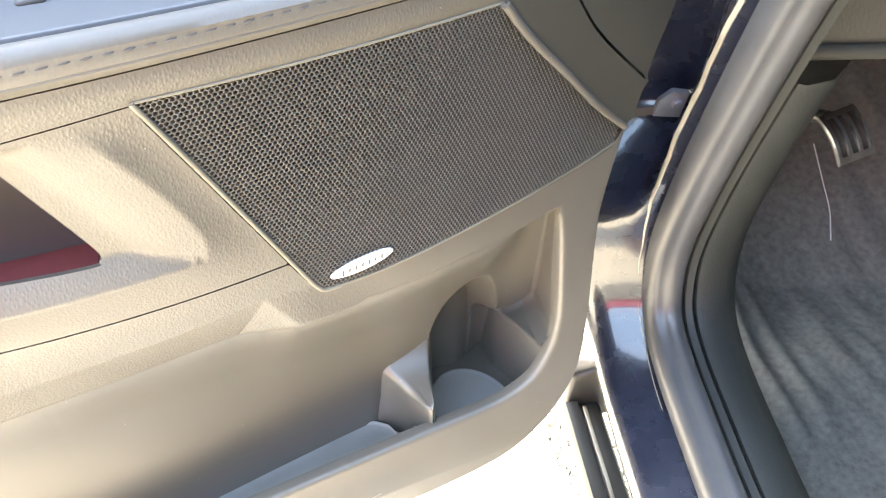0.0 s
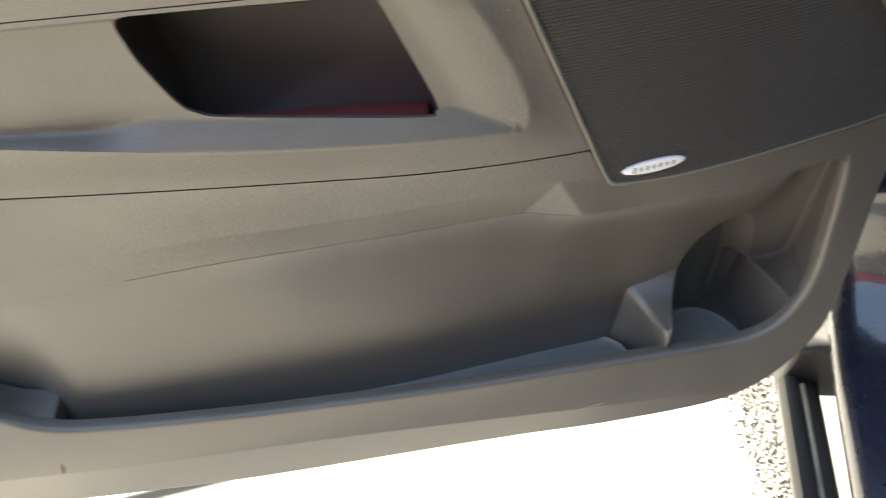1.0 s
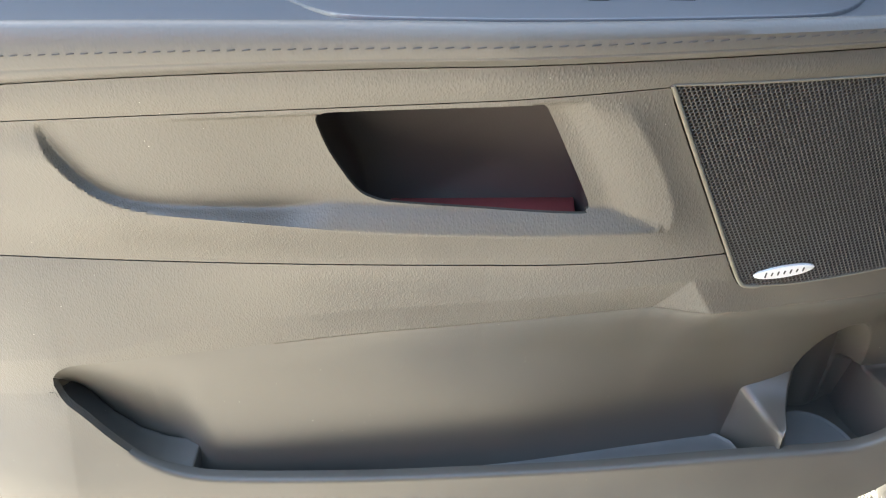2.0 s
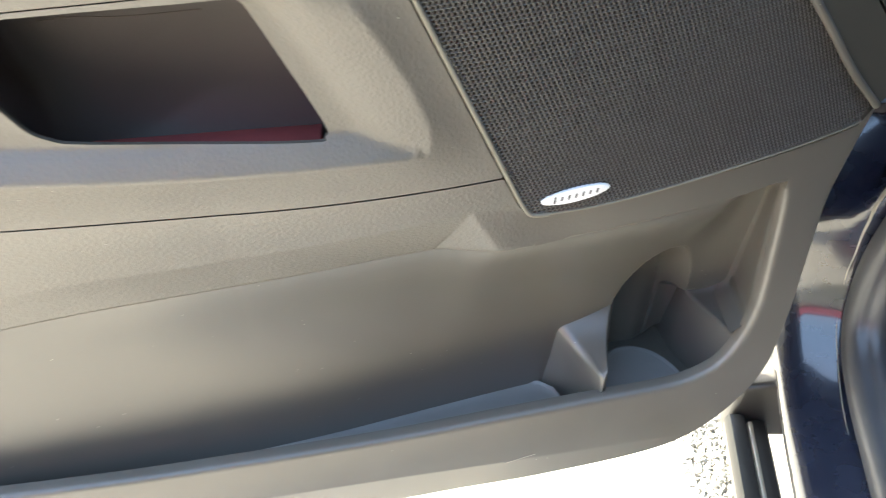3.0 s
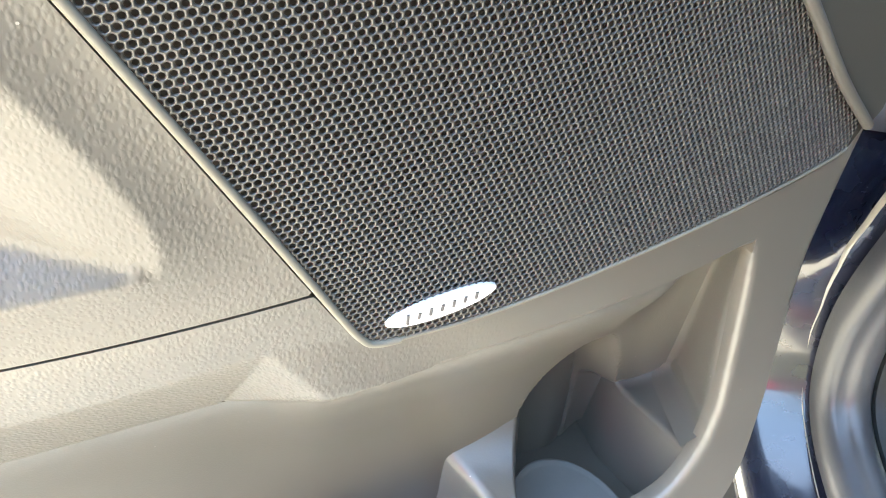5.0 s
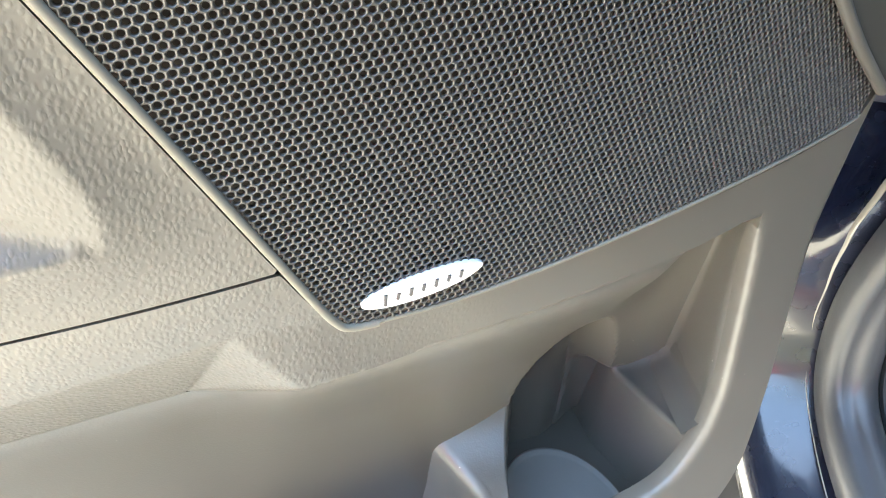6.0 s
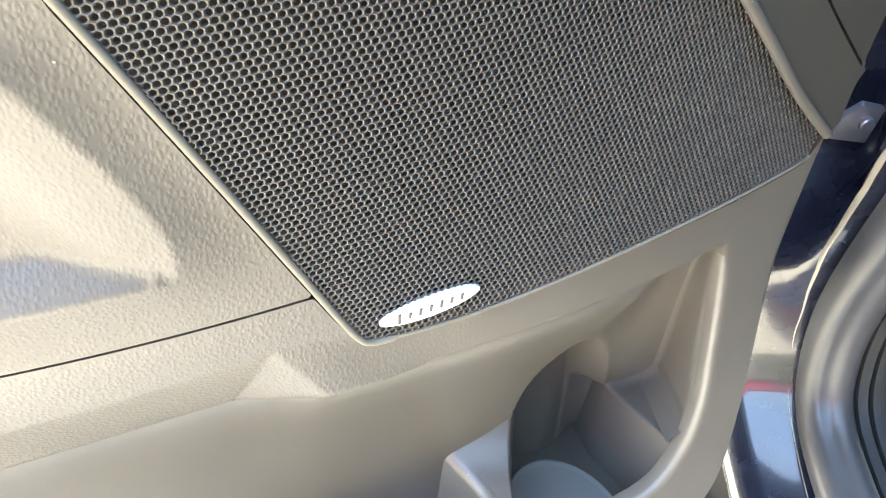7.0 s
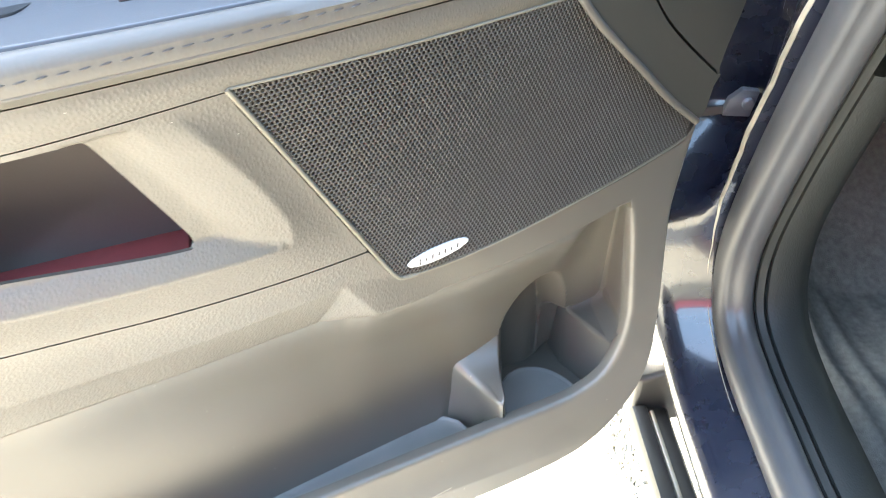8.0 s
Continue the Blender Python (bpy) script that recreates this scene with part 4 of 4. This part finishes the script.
part("dash_lip", tube([B(0.213, 0.087, 0.8225), B(0.22, 0.2, 0.8215), B(0.24, 0.5, 0.82), B(0.3, 1.25, 0.815)], 0.006, M_DASH, "dash_lip"), car_body, "rounded lower lip of the dashboard")
part("cable", tube([B(-0.262, 0.4, 0.543), B(-0.222, 0.401, 0.502), B(-0.194, 0.402, 0.472), B(-0.164, 0.394, 0.442)], 0.0006, M_LEGEND, "cable"), car_body, "thin pale cable over the carpet")
part("far_side", block([TB(-0.4, 1.4, 0.3), TB(2.9, 1.4, 0.3), TB(2.9, 1.45, 0.3), TB(-0.4, 1.45, 0.3)], [TB(-0.4, 1.4, 1.66), TB(2.9, 1.4, 1.66), TB(2.9, 1.45, 1.66), TB(-0.4, 1.45, 1.66)], M_TRIM, "far_side"), car_body)
part("roof", block([TB(0.9, 0.16, 1.66), TB(2.9, 0.16, 1.66), TB(2.9, 1.45, 1.66), TB(0.9, 1.45, 1.66)], [TB(0.9, 0.2, 1.72), TB(2.9, 0.2, 1.72), TB(2.9, 1.4, 1.72), TB(0.9, 1.4, 1.72)], M_PAINT, "roof", 0.01), car_body, "dark blue roof")
part("rear_side", block([TB(1.05, -0.02, 0.42), TB(2.9, -0.02, 0.42), TB(2.9, 0.06, 0.42), TB(1.05, 0.06, 0.42)], [TB(1.05, 0.1, 1.68), TB(2.9, 0.1, 1.68), TB(2.9, 0.16, 1.68), TB(1.05, 0.16, 1.68)], M_PAINT, "rear_side", 0.01), car_body, "dark blue closed rear side")
part("front_pillar", block([B(0.24, 0.07, 0.9), B(0.32, 0.07, 0.9), B(0.32, 0.13, 0.9), B(0.24, 0.13, 0.9)], [B(0.95, 0.2, 1.68), B(1.05, 0.2, 1.68), B(1.05, 0.26, 1.68), B(0.95, 0.26, 1.68)], M_PAINT, "front_pillar", 0.01), car_body, "dark blue windscreen pillar")

# unseen windscreen, its dark tint added to cut sky light in the cabin
part("windscreen", block([TB(-0.45, 0.1, 1.0), TB(-0.45, 1.42, 1.0), TB(0.95, 1.42, 1.66), TB(0.95, 0.14, 1.66)], [TB(-0.45, 0.1, 1.006), TB(-0.45, 1.42, 1.006), TB(0.95, 1.42, 1.666), TB(0.95, 0.14, 1.666)], M_GLASS, "windscreen", 0), car_body, "unseen windscreen, tinted dark to hold back sky light")

# side step
def sweep_s(profile, s0, s1, mat, name):
    rows = [[TB(s, i, z + 0.016) for i, z in profile + profile[:1]] for s in np.linspace(s0, s1, 12)]
    return loft(name, rows, mat)


side_step = part("side_step", sweep_s([(-0.02, 0.348), (-0.0195, 0.357), (-0.017, 0.3612), (-0.008, 0.3625), (-0.001, 0.3612), (0.0008, 0.357), (0.007, 0.355), (0.011, 0.3565), (0.0225, 0.355), (0.026, 0.351), (0.026, 0.337), (-0.016, 0.333)], 0.022, 1.2, M_BLACK, "side_step"), car_body, "narrow black side step")
part("trim_line", sweep_s([(0.001, 0.357), (0.0016, 0.3615), (0.0036, 0.3622), (0.0058, 0.3615), (0.0066, 0.357)], 0.03, 1.2, M_FLANGE, "trim_line"), side_step, "thin pale edge strip")
part("bracket", block([TB(-0.04, -0.016, 0.34), TB(0.024, -0.016, 0.34), TB(0.024, 0.1, 0.36), TB(-0.04, 0.1, 0.36)], [TB(-0.04, -0.012, 0.415), TB(0.012, -0.012, 0.41), TB(0.012, 0.1, 0.45), TB(-0.04, 0.1, 0.46)], M_BLACK, "bracket", 0.006, 3), side_step)
part("fender", block([B(-1.6, 0.0, 0.56), B(0.015, 0.0, 0.54), B(0.015, 0.03, 0.54), B(-1.6, 0.03, 0.56)], [B(-1.6, 0.08, 1.0), B(0.0, 0.05, 1.0), B(0.0, 0.08, 1.0), B(-1.6, 0.11, 1.0)], M_PAINT, "fender", 0.008), car_body, "dark blue front wing")
# door check: plate, arm and bolt
def ck(s, i, z):
    return (0.5 + 0.84 * (i - 0.029) - 0.2 * (s - 0.17), 0.704 - 0.86 * (s - 0.17) - 0.12 * (i - 0.029), 0.733 + 0.86 * (z - 0.771))


check = part("door_check", block([ck(0.16, 0.006, 0.757), ck(0.157, 0.04, 0.752), ck(0.172, 0.043, 0.785), ck(0.176, 0.022, 0.79), ck(0.171, 0.008, 0.778)], [ck(0.166, 0.007, 0.754), ck(0.163, 0.04, 0.749), ck(0.178, 0.043, 0.782), ck(0.182, 0.022, 0.787), ck(0.177, 0.009, 0.775)], M_ZINC, "door_check", 0.0012), car_body, "zinc door check bracket")
bolt_v, bolt_f = [], []
for r, dep in ((0.0095, 0.0), (0.0095, 0.002), (0.0064, 0.0025), (0.0064, 0.007), (0.0052, 0.008)):
    for k in range(12):
        a = 2 * math.pi * k / 12
        bolt_v.append(ck(0.171 + dep + 0.3 * r * math.sin(a), 0.031 + r * math.cos(a), 0.771 - 0.3 * dep + r * math.sin(a)))
for j in range(4):
    for k in range(12):
        bolt_f.append((j * 12 + k, j * 12 + (k + 1) % 12, (j + 1) * 12 + (k + 1) % 12, (j + 1) * 12 + k))
bolt_f.append(tuple(range(48, 60)))
part("bolt", mesh_of("bolt", bolt_v, bolt_f, M_ZINC), check, "zinc-plated bolt head")
part("check_arm", block([ck(0.135, -0.075, 0.742), ck(0.165, 0.012, 0.757), ck(0.168, 0.012, 0.757), ck(0.139, -0.075, 0.742)], [ck(0.135, -0.075, 0.752), ck(0.165, 0.012, 0.767), ck(0.168, 0.012, 0.767), ck(0.139, -0.075, 0.752)], M_DARK, "check_arm", 0.001), check)
# pedal: dark arm, rubber pad and metal bars
pc = Vector((0.757, 0.752, 0.65))
pn = Vector((-0.298, -0.745, 0.596)).normalized()
pu = Vector((0.0382, -0.0095, 0.0073)).normalized()
pv = Vector((-0.0079, 0.0362, 0.0413)).normalized()
if pv.z < 0:
    pv = -pv


def pad(u, v, h):
    return tuple(pc + pu * (0.69 * u) + pv * (0.9 * v + 0.12 * u) + pn * (h - 9.0 * v * v))


def bar(u0, u1, v0, v1, h0, h1, mat, name, n=8):
    rows = []
    for k in range(n + 1):
        v = v0 + (v1 - v0) * k / n
        rows.append([pad(u0, v, h0), pad(u0, v, h1 - 0.001), pad(u0 + 0.0012, v, h1), pad(u1 - 0.0012, v, h1), pad(u1, v, h1 - 0.001), pad(u1, v, h0)])
    return loft(name, rows, mat)


pedal = part("pedal", bar(-0.03, 0.03, -0.031, 0.031, -0.006, 0.0, M_BLACK, "pedal"), car_body, "black rubber pedal with bright metal bars")
for k in range(4):
    u = -0.027 + 0.018 * k
    part("pedal_bar", bar(u - 0.0038, u + 0.0038, -0.03, 0.03, -0.002, 0.004, M_PEDAL, "pedal_bar"), pedal, "bright metal bar")
part("pedal_bar", bar(-0.031, 0.031, 0.025, 0.033, -0.002, 0.0042, M_PEDAL, "pedal_bar", 3), pedal, "bright metal bar")
part("pedal_bar", bar(-0.031, 0.031, -0.034, -0.026, -0.002, 0.0042, M_PEDAL, "pedal_bar", 3), pedal, "bright metal bar")
part("pedal_arm", tube([pad(-0.01, 0.03, -0.008), pad(-0.03, 0.06, -0.03), pad(-0.05, 0.11, -0.08), pad(-0.04, 0.25, -0.12)], 0.008, M_BLACK, "pedal_arm"), pedal)
# rear wheel
wheel = part("wheel", None, car)
for nm, r0, r1, w, mt in (("tyre", 0.24, 0.36, 0.22, M_BLACK), ("rim", 0.02, 0.245, 0.2, M_METAL)):
    rows = []
    for k in range(33):
        a = 2 * math.pi * k / 32
        rows.append([TB(2.35 + r * math.cos(a), 0.02 + i, 0.36 + r * math.sin(a)) for r, i in ((r0, 0.02), (r1 - 0.02, 0.0), (r1, 0.03), (r1, w - 0.03), (r1 - 0.02, w), (r0, w))])
    part(nm, loft(nm, rows, mt), wheel)
part("underbody", block([TB(-0.2, 0.2, 0.28), TB(2.8, 0.2, 0.28), TB(2.8, 1.5, 0.28), TB(-0.2, 1.5, 0.28)], [TB(-0.2, 0.16, 0.34), TB(2.8, 0.1, 0.34), TB(2.8, 1.5, 0.34), TB(-0.2, 1.5, 0.34)], M_BLACK, "underbody"), car_body)

# ---- door shell and ground ----
end_rows = []
for x, z in door_edge[6:78:3]:
    y = y_main(x, z) if z > 0.72 else y_front(x, z)
    end_rows.append([(x - 0.006, y + 0.022, z), (x - 0.012, y + 0.05, z), (x - 0.014, y + 0.1, z), (x - 0.016, 0.6 + 0.82 * max(0.0, 0.9 - z) * 0.3 + 0.14, z)])
part("door_end", loft("door_end", end_rows, M_PAINT, angle=60), car_door, "dark blue painted end face of the door")
part("door_shell", block([(-0.78, 0.77, 0.42), (0.385, 0.79, 0.42), (0.385, 0.83, 0.42), (-0.78, 0.81, 0.42)], [(-0.78, 0.56, 1.4), (0.385, 0.56, 1.4), (0.385, 0.6, 1.4), (-0.78, 0.6, 1.4)], M_PAINT, "door_shell", 0.01), car_door, "dark blue outer door skin")
bm = bmesh.new()
rng = random.Random(4)
for k in range(4200):
    x, y = rng.uniform(0.525, 0.645), rng.uniform(0.6, 1.5)
    r = rng.uniform(0.004, 0.010)
    m = Matrix.LocRotScale((x, y, -0.006 + r * 0.2), Euler([rng.uniform(0, 6) for _ in range(3)]), (r, r * rng.uniform(0.6, 1), r * rng.uniform(0.5, 0.8)))
    base = [bm.verts.new(m @ Vector(p)) for p in ((1, 0, 0), (0, 1, 0), (-1, 0, 0), (0, -1, 0), (0.2, 0.1, 1), (-0.1, 0, -1), (0.65, 0.6, 0.45), (-0.6, -0.6, 0.5))]
    for f in ((0, 6, 4), (6, 1, 4), (1, 2, 4), (2, 7, 4), (7, 3, 4), (3, 0, 4), (0, 1, 6), (2, 3, 7), (1, 0, 5), (2, 1, 5), (3, 2, 5), (0, 3, 5)):
        bm.faces.new([base[q] for q in f])
gravel = bm_part("gravel", bm, M_STONE, None, "", 25)
tagged(gravel, "loose pale grey gravel beside the concrete", "gravel", "", "stuff")
slab_edge = [(0.545 + 0.02 * noise.noise((3 * y, 0.2, 0.1)) + 0.008 * noise.noise((19 * y, 1.2, 0.1)), y) for y in np.linspace(-3.0, 4.0, 120)]
slab = part("pavement", block([(-12, -3, -0.06), *[(x, y, -0.06) for x, y in slab_edge], (-12, 4, -0.06)], [(-12, -3, 0.0), *[(x, y, 0.0) for x, y in slab_edge], (-12, 4, 0.0)], M_GROUND, "pavement", 0))
tagged(slab, "pale sunlit concrete slab", "pavement", "", "structure")
under_slab = [(0.648, -3.0), (1.9, -3.0), (1.9, 4.0), (0.648, 4.0)]
strip = part("pavement", block([(x, y, -0.06) for x, y in under_slab], [(x, y, -0.002) for x, y in under_slab], M_GROUND, "pavement", 0))
tagged(strip, "pale sunlit concrete strip beside the car", "pavement", "", "structure")
ground = part("ground", loft("ground", [[(x, y, -0.006) for x in (-400, -30, -4, 4, 30, 400)] for y in (-400, -30, -4, 4, 30, 400)], M_RUBBLE))
tagged(ground, "pale grit and gravel ground", "ground", "", "structure")


# ---- low house across the yard, mirrored in the paint ----
M_WALL = material("cream_render", (0.62, 0.55, 0.43), 0.9, grain=0.6, grain_scale=60, mottle=0.08, mottle_scale=1.5)
M_TILE = material("red_roof_tile", (0.5, 0.045, 0.06), 0.7, grain=0.6, grain_scale=20, mottle=0.2, mottle_scale=3)
house = new("house")
tagged(house, "low cream house with a red roof across the yard", "house")
house.matrix_basis = pose(-5.4, -5.6, 0, 0, 0, -43)


def house_part(name, low, high, mat, label=""):
    ring = [(-1, -1), (1, -1), (1, 1), (-1, 1)]
    part(name, block([(x * low[0], y * low[1], low[2]) for x, y in ring], [(x * high[0], y * high[1], high[2]) for x, y in ring], mat, name, 0.02), house, label)


house_part("wall", (4.0, 2.0, 0.0), (4.0, 2.0, 2.05), M_WALL, "cream rendered wall")
house_part("gutter", (4.3, 2.3, 2.054), (4.3, 2.3, 2.2), M_BLACK, "dark gutter")
house_part("roof", (4.25, 2.25, 2.204), (3.0, 0.9, 3.8), M_TILE, "red tiled roof")
house_part("ridge", (3.05, 0.95, 3.804), (3.0, 0.9, 4.0), M_BLACK, "dark ridge")


# ---- unseen hedge, added behind the camera to block low sky light ----
M_BLOCKER = material("blocker_foliage", (0.05, 0.055, 0.03), 0.8, grain=1.0, grain_scale=12, mottle=0.5, mottle_scale=4)
bm = bmesh.new()
bmesh.ops.create_grid(bm, x_segments=120, y_segments=60, size=0.5)
for v in bm.verts:
    x, z = 2.6 + 6.8 * v.co.x, 4.5 * (v.co.y + 0.5)
    round_off = 0.5 * max(0.0, z - 4.1) ** 0.5
    lump = 0.12 * noise.noise((1.7 * x, 1.7 * z, 0.4)) + 0.07 * noise.noise((7 * x, 7 * z, 1.4)) + 0.03 * noise.noise((19 * x, 19 * z, 2.4))
    v.co = (x, -2.3 - round_off + lump * min(1.0, 2 * z), z + 0.1 * noise.noise((5 * x, 3.1, 0.2)) * (z > 4.2))
edge = bmesh.ops.extrude_face_region(bm, geom=list(bm.faces))
for v in edge["geom"]:
    if isinstance(v, bmesh.types.BMVert):
        v.co.y = -3.4 + 0.3 * (v.co.y + 2.3)
hedge = bm_part("hedge", bm, M_BLOCKER)
tagged(hedge, "unseen dark green hedge added to block low sky light", "hedge", "", "stuff")
